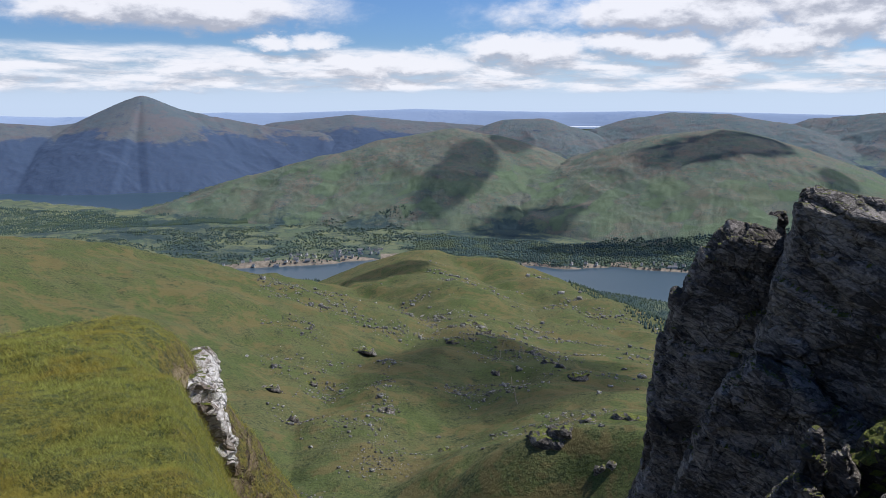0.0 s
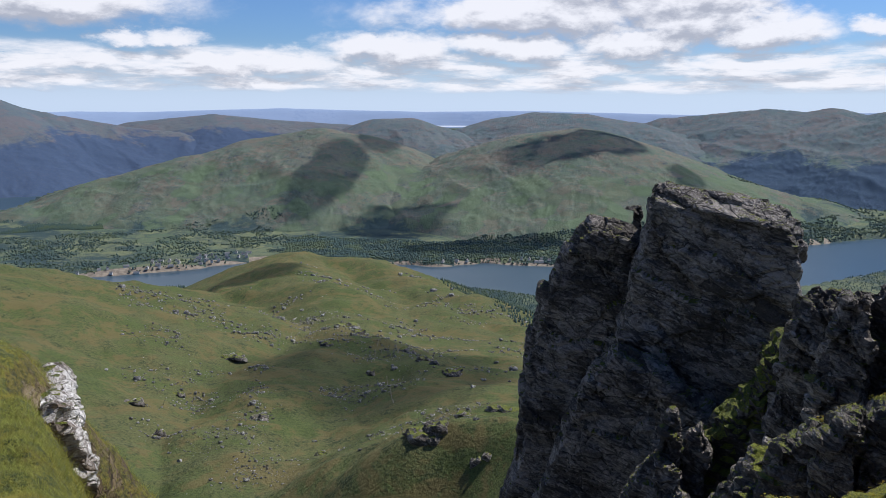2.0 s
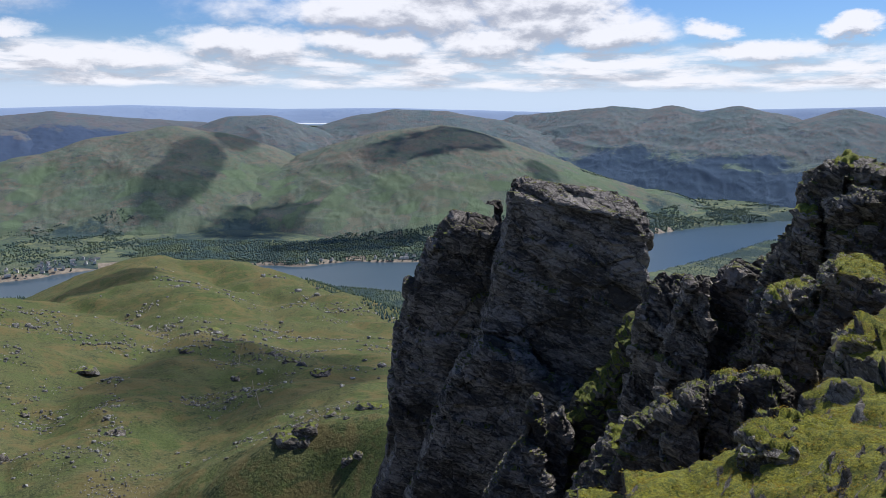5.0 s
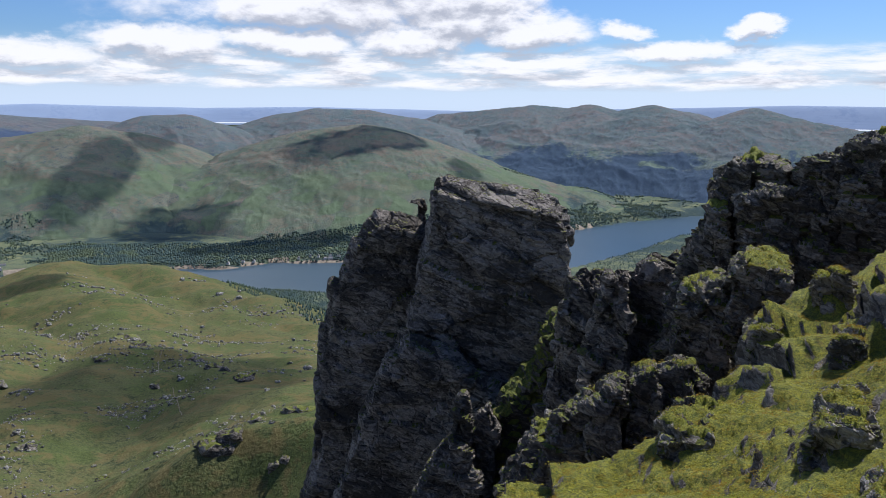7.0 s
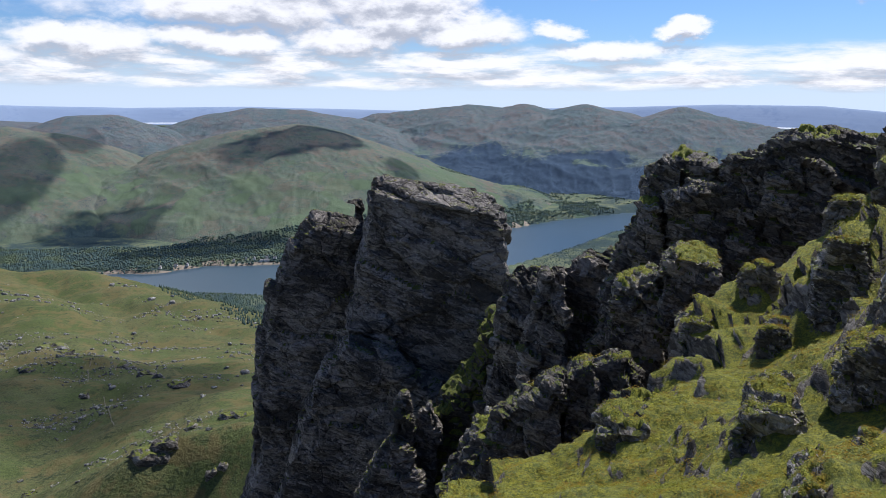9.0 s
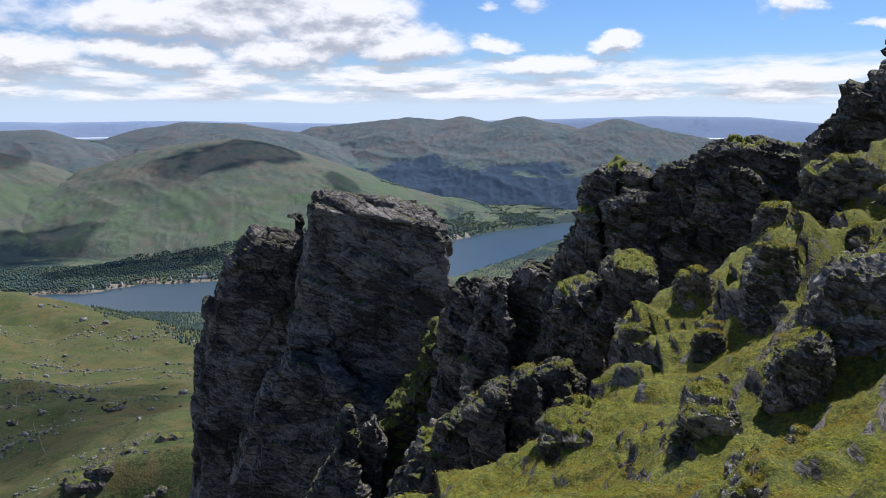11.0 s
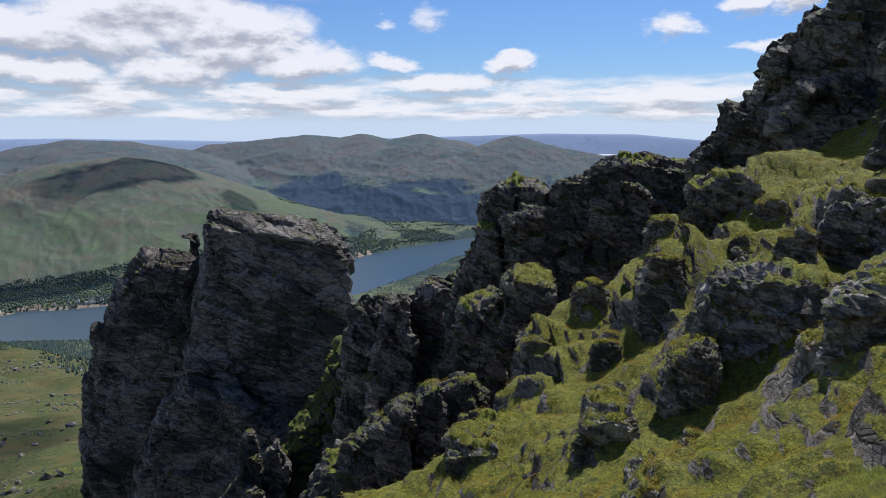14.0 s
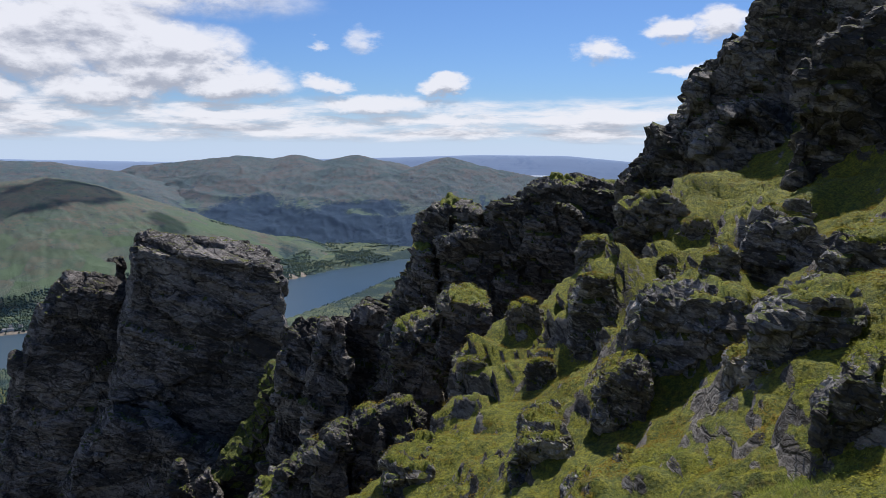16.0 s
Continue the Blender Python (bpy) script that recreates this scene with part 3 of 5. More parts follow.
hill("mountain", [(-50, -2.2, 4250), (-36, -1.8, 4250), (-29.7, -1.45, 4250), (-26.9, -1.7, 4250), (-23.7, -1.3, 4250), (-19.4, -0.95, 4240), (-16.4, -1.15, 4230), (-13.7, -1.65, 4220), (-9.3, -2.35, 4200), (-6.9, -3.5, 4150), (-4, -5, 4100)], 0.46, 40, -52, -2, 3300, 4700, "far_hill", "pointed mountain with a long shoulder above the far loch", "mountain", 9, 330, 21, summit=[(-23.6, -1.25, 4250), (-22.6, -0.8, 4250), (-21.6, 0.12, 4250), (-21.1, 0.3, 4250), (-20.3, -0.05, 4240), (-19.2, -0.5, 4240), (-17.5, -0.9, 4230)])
hill("hill_4", [(-14, -2.2, 4500), (-11.7, -1.55, 4500), (-6.8, -1.05, 4500), (-2.7, -1.45, 4500), (3.2, -1.85, 4500), (7, -2.6, 4500)], 0.4, 120, -16, 9, 3600, 4800, "far_hill", "low ridge behind the mountain, blue-grey from painted haze", "hill", 8, 250, 25)
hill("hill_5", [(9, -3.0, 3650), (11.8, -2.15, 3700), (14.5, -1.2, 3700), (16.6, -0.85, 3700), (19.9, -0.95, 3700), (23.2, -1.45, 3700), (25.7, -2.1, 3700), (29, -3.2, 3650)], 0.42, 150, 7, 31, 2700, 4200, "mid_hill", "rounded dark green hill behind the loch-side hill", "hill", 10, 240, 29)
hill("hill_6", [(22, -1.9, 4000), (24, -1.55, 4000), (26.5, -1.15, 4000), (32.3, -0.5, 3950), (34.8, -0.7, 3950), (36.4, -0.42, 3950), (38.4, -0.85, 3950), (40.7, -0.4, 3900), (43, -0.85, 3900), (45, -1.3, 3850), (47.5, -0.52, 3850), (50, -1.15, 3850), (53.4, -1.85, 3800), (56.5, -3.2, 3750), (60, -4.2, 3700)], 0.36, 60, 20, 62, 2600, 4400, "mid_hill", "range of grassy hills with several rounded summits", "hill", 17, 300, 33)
hill("hill_7", [(-62, -1.2, 4850), (-45, -1.0, 4850), (-29.7, -1.0, 4850), (-26.5, -1.1, 4850), (-15.6, -0.85, 4850), (-11.7, -0.9, 4850), (-1.8, -0.62, 4850), (2.3, -0.75, 4850), (8.9, -0.85, 4850), (16.1, -0.75, 4850), (27.7, -0.95, 4850), (43.8, -0.55, 4850), (50, -0.32, 4850), (56.3, -0.35, 4850), (61, -0.75, 4850), (84, -0.9, 4850)], 0.75, 40, -62, 84, 4300, 4955, "rim", "far line of moorland on the horizon, painted pale blue for haze", "hill", 3, 200, 37, 0.5)


# ---- near rock ----


def prism(bm, az, dist, outline, front, back, shrink=0.7, lean=0.0):
    """A block of rock: an outline standing across the bearing az at that distance, running from front to back, smaller at the back."""
    base = toward(az, 0, dist)
    out, side = toward(az), toward(az + 90)
    cu = sum(u for u, _ in outline) / len(outline)
    zs = [z for _, z in outline]
    top, low = max(zs), min(zs)
    rings = []
    for w, k in ((-front, 0.93), (-front * 0.6, 1.0), (back * 0.5, (1 + shrink) / 2), (back, shrink)):
        rings.append([bm.verts.new(base + out * (w + lean * (z - low)) + side * (cu + (u - cu) * k) + Vector((0, 0, z if k >= 1 else low + (z - low) * (0.5 + 0.5 * k)))) for u, z in outline])
    for a, b in zip(rings[:-1], rings[1:]):
        for i in range(len(outline)):
            j = (i + 1) % len(outline)
            bm.faces.new((a[i], a[j], b[j], b[i]))
    bm.faces.new(rings[0][::-1])
    bm.faces.new(rings[-1])


def roughen(me, size, amount, seed, strata=(0.25, -0.1, 1.0)):
    """Breaks a smooth rock up into tilted blocks, ledges and cracks. size: of the large blocks; amount: how deep."""
    count = len(me.vertices)
    co = np.empty(count * 3, dtype=np.float32)
    no = np.empty(count * 3, dtype=np.float32)
    me.vertices.foreach_get("co", co)
    me.vertices.foreach_get("normal", no)
    co, no = co.reshape(-1, 3).astype(float), no.reshape(-1, 3).astype(float)
    warp = np.stack([fbm(co / (size * 1.5), 2, seed + k) for k in range(3)], 1) * 0.3
    s = np.array(strata)
    along = co @ (s / np.linalg.norm(s))
    q = co / size * 0.62 + warp
    q[:, 2] = along / size * 1.2 + warp[:, 2]
    v1, e1, t1 = cells(q, seed)
    v2, e2, t2 = cells(q * np.array([2.4, 2.4, 3.2]) + 7, seed + 50)
    v3, e3, t3 = cells(q * np.array([6.0, 6.0, 9.0]) + 3, seed + 90)
    d = 0.4 * fbm(co / (size * 2.5), 3, seed + 3) + 0.45 * v1 + 0.9 * t1 + 0.24 * v2 + 0.4 * t2 + 0.1 * v3 + 0.16 * t3
    d -= 0.45 * np.exp(-e1 / 0.05) + 0.16 * np.exp(-e2 / 0.07)
    co += no * (d * amount)[:, None]
    me.vertices.foreach_set("co", co.astype(np.float32).ravel())
    me.update()


CAP_POINTS = []  # middles of the faces of all turf caps


def turf_cap(me, thick, level, seed):
    """The turf that lies on a rock: its flatter faces, lifted off and rounded down at the rim."""
    count = len(me.vertices)
    co, no = np.empty(count * 3, dtype=np.float32), np.empty(count * 3, dtype=np.float32)
    me.vertices.foreach_get("co", co)
    me.vertices.foreach_get("normal", no)
    co, no = co.reshape(-1, 3).astype(float), no.reshape(-1, 3).astype(float)
    corner = np.empty(len(me.loops), dtype=np.int32)
    me.loops.foreach_get("vertex_index", corner)
    if len(corner) != 4 * len(me.polygons):
        return []
    quads = corner.reshape(-1, 4)
    up = no[quads].mean(1)[:, 2] + 0.22 * fbm(co[quads[:, 0]] / (thick * 7), 3, seed)
    on = up > level
    if on.sum() < 40:
        return []
    rim = np.zeros(count, dtype=bool)
    rim[quads[~on].ravel()] = True
    lift = np.where(rim, -0.1 * thick, thick * (0.8 + 0.7 * fbm(co / (thick * 3.5), 3, seed + 4)))
    v = co + no * lift[:, None] * 0.5 + np.array([0, 0, 0.5]) * lift[:, None]
    f = quads[on]
    piece = np.arange(count)
    while True:  # spread the lowest number through each connected patch
        low = piece[f].min(1)
        before = piece.copy()
        np.minimum.at(piece, f.ravel(), np.repeat(low, 4))
        piece = piece[piece]
        if (piece == before).all():
            break
    names, sizes = np.unique(piece[f[:, 0]], return_counts=True)
    caps = []
    for k in np.argsort(-sizes)[:7]:
        if sizes[k] >= 40:
            pv, pf = compact(v, f[piece[f[:, 0]] == names[k]])
            caps.append(mesh_from("turf_cap", pv, pf, MAT["cap"]))
            CAP_POINTS.append(pv[pf].mean(1))
    return caps


def crag(name, blocks, voxel, size, amount, seed, mat, label, category="rock", group="", strata=(0.25, -0.1, 1.0), cap=0.0):
    """A rock built of blocks: part name, bearing, distance, outline, front, back. One block alone is the thing itself."""
    made = []
    for k, (kind, *b) in enumerate(blocks):
        bm = bmesh.new()
        prism(bm, *b)
        bmesh.ops.recalc_face_normals(bm, faces=bm.faces[:])
        rough = bpy.data.meshes.new(kind)
        bm.to_mesh(rough)
        bm.free()
        tmp = new("block", rough)
        mod = tmp.modifiers.new("join", "REMESH")
        mod.mode, mod.voxel_size, mod.use_smooth_shade = "VOXEL", voxel, False
        me = bpy.data.meshes.new_from_object(tmp.evaluated_get(bpy.context.evaluated_depsgraph_get()))
        bpy.data.objects.remove(tmp)
        bpy.data.meshes.remove(rough)
        roughen(me, size, amount, seed + 7 * k, strata)
        me.materials.clear()
        me.materials.append(MAT[mat])
        made.append((kind, me))
    caps = [turf_cap(me, max(0.05, amount * 0.35), cap, seed + 5 * k) if cap else [] for k, (_, me) in enumerate(made)]
    if len(made) == 1:
        made[0][1].name = name
        thing = new(name, made[0][1])
        for top in caps[0]:
            new("turf_cap", top).parent = thing
        return tagged(thing, label, category, group)
    thing = new(name)
    low = toward(blocks[0][1], 0, blocks[0][2])
    low.z = min(z for _, z in blocks[0][3])
    thing.location = low
    for (kind, me), tops in zip(made, caps):
        me.transform(Matrix.Translation(-low))
        block = new(kind, me)
        block.parent = thing
        for top in tops:
            top.transform(Matrix.Translation(-low))
            new("turf_cap", top).parent = block
    return tagged(thing, label, category, group)


BANK_EDGE = ([0, 3, 4.5, 5.4, 6.0, 6.6, 7.2, 7.7, 9, 12], [-7, -9.5, -13.0, -16.0, -19.2, -20.6, -20.4, -19.4, -19.8, -24])  # distance and bearing of the turf edge


def near_height(x, y):
    """The hillside on which the camera stands: a steep grassy slope to the right, a turf bank to the left, a drop ahead."""
    r = np.hypot(x, y)
    az = np.degrees(np.arctan2(x, y))
    yy = np.clip(y, -30, 45)
    q = -2.3 - 0.055 * x - 0.633 * yy + 0.0093 * x * x - 0.0024 * x * yy + 0.0046 * yy * yy
    reach = np.interp(az, [-120, 15, 25, 32, 43, 50, 56, 62, 70, 80, 100, 180], [9, 9, 11, 22, 23, 34, 41, 44, 46, 47, 48, 48])
    q = q - 1.5 * np.clip(r - reach, 0, 100)
    q = q + 0.45 * smooth(r, 2.5, 0.5)
    edge = np.interp(r, *BANK_EDGE)
    s = np.radians(az - edge) * r
    bank = -1.6 - 0.0086 * r * r - 0.4 * np.clip(r - 8.3, 0, 3) ** 2 - 2.0 * np.clip(r - 11.3, 0, 50)
    bank = bank - 1.3 * np.clip(s + 0.55, 0, 0.6) ** 2 - 1.7 * np.clip(s - 0.05, 0, 50)
    bank = bank - 0.35 * np.exp(-((az + 16.2) * r / 57.3 / 0.75) ** 2 - ((r - 6.4) / 0.75) ** 2)
    bank = bank - 1.0 * smooth(az, -21, -13.5) * smooth(r, 3.0, 4.6) * smooth(r, 7.4, 6.6)
    bank = np.where(az < -120, -50, bank)
    # the turf swells up behind each outcrop and buries its back
    for bx, by, high, wide in SWELLS:
        q = q + high * np.exp(-(((x - bx) ** 2 + (y - by) ** 2) / (wide * wide)) ** 1.5)
    steep = 3.0 * np.clip(r - 54, 0, 100)
    return np.maximum(q, bank) - steep, bank >= q


crag("rock_tower", [
    ("block", 29, 90, [(-5.7, -8.3), (-0.7, -9.2), (4.4, -9.9), (7.8, -10.6), (9.7, -12.6), (9.9, -19.8), (9.6, -24.7), (8.8, -31.9), (7.2, -40.8), (6.0, -59.6), (-16.2, -60.3), (-14.2, -44.2), (-11.1, -32.1), (-8.5, -24.8), (-7.7, -18.5), (-6.8, -13.0)], 8, 14),
    ("buttress", 19, 94, [(2.9, -13.1), (5.3, -13.5), (8.0, -13.8), (10.2, -15.7), (9.4, -27.5), (6.1, -45.9), (3.5, -62.3), (-10.8, -61.0), (-7.0, -49.8), (-4.5, -42.1), (-4.7, -36.6), (-4.7, -30.6), (-2.7, -24.0), (-1.0, -18.3), (1.1, -14.8)], 6, 12),
    ("flake", 17, 93, [(0.4, -21.4), (2.2, -21.6), (2.5, -29.7), (0.5, -44.8), (-2.4, -44.6), (-1.2, -29.5)], 3, 5),
    ("pinnacle", 24, 94, [(-0.6, -12.2), (0.6, -12.0), (1.0, -14.2), (1.2, -17.1), (-0.5, -17.0)], 1.5, 2),
    ("slab", 24, 84, [(-1.1, -24.7), (3.6, -27.1), (8.8, -31.4), (9.5, -38.4), (7.5, -56.0), (-13.1, -55.4), (-10.0, -45.1), (-7.0, -35.2), (-4.2, -28.3)], 6, 10),
], 0.25, 5.0, 0.7, 101, "rock", "tall dark schist tower with a flat sloping top", "rock", "", (0.36, -0.2, 1.0))

crag("grassy_gully", [
    ("turf_bank", 32, 72, [(3.4, -19.1), (5.6, -20.8), (5.9, -25.3), (4.8, -32.4), (3.7, -47.5), (-10.8, -48.4), (-6.8, -36.6), (-4.2, -31.6), (-1.2, -27.9), (1.6, -24.3)], 4, 9),
], 0.4, 3.0, 0.9, 111, "gully", "steep grassy gully between dark rocks", "gully")

crag("rock_spires", [
    ("spire", 27, 66, [(-0.5, -31.7), (-0.1, -26.8), (0.6, -25.9), (1.3, -27.9), (1.6, -32.3), (0.8, -43.9), (-1.9, -43.9)], 1.5, 2.5),
    ("spire", 29, 67, [(-0.7, -32.7), (-0.2, -28.3), (0.7, -27.1), (1.7, -29.4), (1.4, -33.8), (0.7, -40.9), (-1.0, -40.9)], 1.2, 2.5),
    ("base_rock", 26, 65, [(-2.7, -35.1), (-0.9, -31.8), (0.7, -29.8), (2.5, -30.4), (3.5, -34.0), (1.9, -46.2), (-5.6, -46.2)], 2, 4),
], 0.2, 2.0, 0.5, 121, "rock", "sharp rock spires standing in a grassy gully")

crag("rock_rib", [
    ("rib", 39, 66, [(-4.3, -15.6), (-2.8, -14.1), (-0.8, -13.9), (0.1, -13.4), (1.1, -13.7), (2.7, -11.8), (4.9, -12.4), (6.2, -14.3), (6.9, -20.9), (6.2, -29.4), (3.6, -43.2), (-9.2, -44.3), (-7.0, -30.2), (-5.5, -22.4), (-5.0, -19.2)], 5, 4),
    ("flake", 38, 60, [(0.3, -12.8), (1.8, -13.3), (2.5, -21.1), (0.3, -29.1), (-1.5, -29.2), (-1.2, -17.4)], 3, 3),
], 0.19, 3.0, 0.8, 131, "rock", "dark rock rib below the pinnacles", strata=(0.8, 0.1, 1.0))

crag("rock_pinnacle", [
    ("block", 48, 62, [(-4.9, -11.6), (-3.1, -7.8), (-3.0, -5.6), (-1.4, -3.8), (0.1, -3.5), (1.9, -4.2), (2.4, -5.5), (4.2, -7.0), (5.7, -9.3), (7.5, -14.9), (6.0, -23.4), (-5.9, -24.7), (-5.7, -15.9)], 5, 9),
    ("buttress", 46, 58, [(-1.7, -11.2), (-1.1, -7.4), (0.3, -7.1), (1.2, -12.8), (1.9, -18.9), (-2.3, -19.3)], 3, 5),
    ("shoulder", 50, 58, [(-3.2, -6.5), (-1.3, -5.4), (1.1, -5.9), (2.9, -8.5), (3.0, -12.4), (-2.0, -14.5)], 3, 5),
], 0.17, 2.4, 0.75, 141, "crag_rock", "blocky dark pinnacle with moss on its ledges", group="pinnacles on the ridge", cap=0.94)

crag("rock_pinnacle", [
    ("block", 56, 60, [(-5.5, -5.6), (-5.3, -3.6), (-3.8, -3.1), (-2.3, -2.5), (-1.5, -2.1), (0.3, -1.9), (2.2, -2.1), (3.8, -2.3), (5.7, -2.7), (7.6, -9.5), (3.4, -15.6), (-1.8, -16.2), (-4.3, -8.2)], 5, 9),
    ("block", 56, 57, [(-2.5, -4.6), (-0.4, -3.5), (1.7, -4.3), (2.7, -8.6), (-0.6, -10.8), (-2.5, -8.9)], 3, 5),
], 0.17, 2.4, 0.75, 151, "crag_rock", "broad dark pinnacle with a jagged mossy top", group="pinnacles on the ridge", cap=0.94)

crag("rock_cliff", [
    ("face", 68, 47, [(-6.2, -2.2), (-5.6, -1.0), (-4.0, 0.6), (-2.9, 2.1), (-2.6, 3.4), (-1.6, 4.9), (-0.1, 6.2), (0.5, 7.3), (2.4, 9.2), (5.1, 12.4), (11.2, 14.4), (14.2, -10.0), (4.8, -9.4), (-1.2, -8.5), (-6.2, -7.4)], 5, 16),
    ("buttress", 75, 34, [(-1.8, 3.4), (-1.0, 4.0), (-0.3, 4.8), (1.0, 5.3), (3.3, 6.0), (5.1, -8.4), (0.8, -7.6), (-1.0, -4.5), (-1.9, -1.5), (-1.9, 0.9)], 3, 9),
    ("ledge", 69, 42, [(-2.4, 0.4), (-1.1, 2.1), (0.2, 2.6), (1.8, 1.4), (2.0, -1.9), (-0.6, -2.8), (-2.3, -2.0)], 2, 6),
], 0.19, 2.0, 0.7, 161, "crag_rock", "steep dark cliff with mossy ledges under the summit", "cliff", cap=0.92)

crag("rock_ridge", [
    ("face", 40, 38.5, [(-4.3, -18.9), (-3.4, -17.0), (-2.7, -15.9), (-1.1, -14.5), (0.3, -13.8), (1.8, -13.1), (3.2, -12.6), (4.0, -13.5), (3.6, -15.0), (2.0, -17.7), (-0.9, -20.2), (-4.2, -22.2)], 1.3, 2.5),
    ("block", 36, 37, [(-0.9, -16.2), (-0.2, -15.3), (0.8, -14.4), (1.3, -15.3), (1.2, -17.8), (-0.3, -21.1), (-2.1, -20.6)], 1.2, 3.5),
    ("block", 39, 36, [(-1.2, -14.4), (-0.3, -13.6), (0.5, -13.1), (0.8, -15.9), (0.3, -19.6), (-1.0, -19.7)], 1.2, 3.5),
    ("block", 41, 37, [(-0.8, -13.7), (0.1, -12.9), (0.8, -12.6), (1.3, -15.0), (1.0, -18.9), (-0.6, -19.8)], 1.0, 3.5),
    ("block", 44, 38, [(-1.3, -13.1), (-0.3, -12.4), (0.6, -12.6), (1.2, -13.4), (1.0, -15.8), (-0.0, -18.4), (-1.0, -17.9)], 1.2, 3.5),
], 0.13, 1.8, 0.42, 171, "crag_rock", "fractured dark rock ridge with a deep crack", strata=(0.6, 0.2, 1.0), cap=0.84)

# ---- rocks that stand out of the grassy slope ----
SLOPE = [
    (55, 16.3, [(-0.7, -7.2), (-0.5, -6.1), (-0.1, -5.9), (0.4, -5.9), (0.6, -6.3), (0.6, -7.5), (-0.0, -8.0), (-0.6, -7.8)], 0.9, 1.6, "dark boulder with a turf cap on the slope"),
    (45, 21.3, [(-0.9, -9.2), (-0.2, -8.9), (0.5, -8.9), (1.1, -9.9), (0.9, -10.6), (-0.5, -10.7)], 0.8, 1.8, "undercut rock below a mossy lip"),
    (33, 38, [(-1.4, -20.2), (0.1, -17.8), (1.1, -16.7), (1.9, -18.4), (1.4, -23.3), (-2.6, -25.3)], 1.5, 3, "dark outcrop at the foot of the slope"),
    (45, 46, [(-1.3, -11.7), (-0.9, -10.5), (1.1, -10.0), (1.6, -10.8), (1.9, -13.3), (1.8, -16.1), (-1.4, -17.5), (-1.5, -14.0)], 2, 3.5, "squat rock pillar with a mossy top"),
    (49, 44, [(-1.8, -9.0), (-1.0, -8.1), (0.2, -8.3), (1.5, -8.7), (1.2, -10.2), (1.0, -11.8), (-1.6, -12.1)], 2, 3.5, "overhanging slab capped with moss"),
    (63, 35.0, [(-1.8, -2.5), (-0.6, -1.9), (0.3, -1.6), (1.3, -2.2), (1.6, -5.5), (0.6, -7.1), (-1.6, -6.7)], 1.6, 4, "rounded rock under a moss cap"),
    (64, 21.6, [(-1.2, -4.8), (-0.5, -3.8), (0.3, -3.7), (0.9, -4.2), (0.9, -6.7), (-0.3, -7.3), (-1.1, -6.7)], 1.2, 3, "grey streaked rock in the turf"),
    (59, 28.9, [(-1.1, -6.0), (-0.2, -5.6), (1.0, -6.2), (1.0, -8.2), (-0.6, -8.3)], 1.0, 2.5, "low mossy rock on the slope"),
    (61, 18.5, [(-0.8, -5.5), (0.0, -5.1), (0.8, -5.5), (0.8, -6.8), (-0.3, -7.1)], 0.8, 2, "low broken rock in the turf"),
    (73, 13.9, [(-0.9, -4.0), (-0.7, -2.7), (-0.2, -2.3), (0.6, -2.2), (1.0, -2.5), (0.6, -2.9), (0.6, -4.5), (-0.1, -5.1), (-0.8, -5.1)], 0.8, 2.2, "layered grey slab with a lit top"),
    (73, 12.1, [(-0.4, -4.1), (-0.1, -3.6), (0.2, -3.4), (0.2, -4.0), (-0.2, -4.4)], 0.4, 0.8, "small leaning rock beside the slab"),
    (77, 9.5, [(-0.5, -2.8), (-0.2, -2.3), (0.1, -2.2), (0.4, -3.6), (0.1, -4.1), (-0.3, -4.0)], 0.6, 1.4, "dark upright rock rising from the grass"),
    (68, 12.4, [(-0.1, -4.7), (0.1, -4.2), (0.3, -4.2), (0.3, -4.7), (-0.1, -4.9)], 0.35, 0.8, "small dark rock in the grass"),
    (61, 12.9, [(-0.3, -5.8), (0.0, -5.3), (0.3, -5.4), (0.1, -5.9)], 0.35, 0.8, "small dark rock in the grass"),
    (64, 30.9, [(-0.7, -5.4), (-0.2, -4.3), (0.9, -4.5), (0.8, -5.6)], 0.9, 2, "small mossy rock on the slope"),
    (71, 27.5, [(-0.9, -2.6), (-0.2, -1.8), (0.7, -2.1), (1.1, -2.6), (0.3, -4.1), (-0.7, -3.9)], 1.2, 3, "mossy rock below the cliff"),
    (76, 20.2, [(-0.8, -2.4), (-0.0, -1.8), (0.9, -1.9), (1.0, -3.5), (-0.4, -3.7)], 1.0, 2.5, "dark ledge below the cliff"),
    (50, 33.4, [(-1.2, -9.4), (0.0, -8.6), (1.3, -9.4), (1.0, -11.4), (-0.9, -11.4)], 0.9, 2, "low mossy rock on the slope"),
    (58, 10.8, [(-0.3, -5.2), (0.1, -4.9), (0.4, -5.2), (0.2, -6.0), (-0.2, -6.0)], 0.4, 1, "small dark rock in the grass"),
]
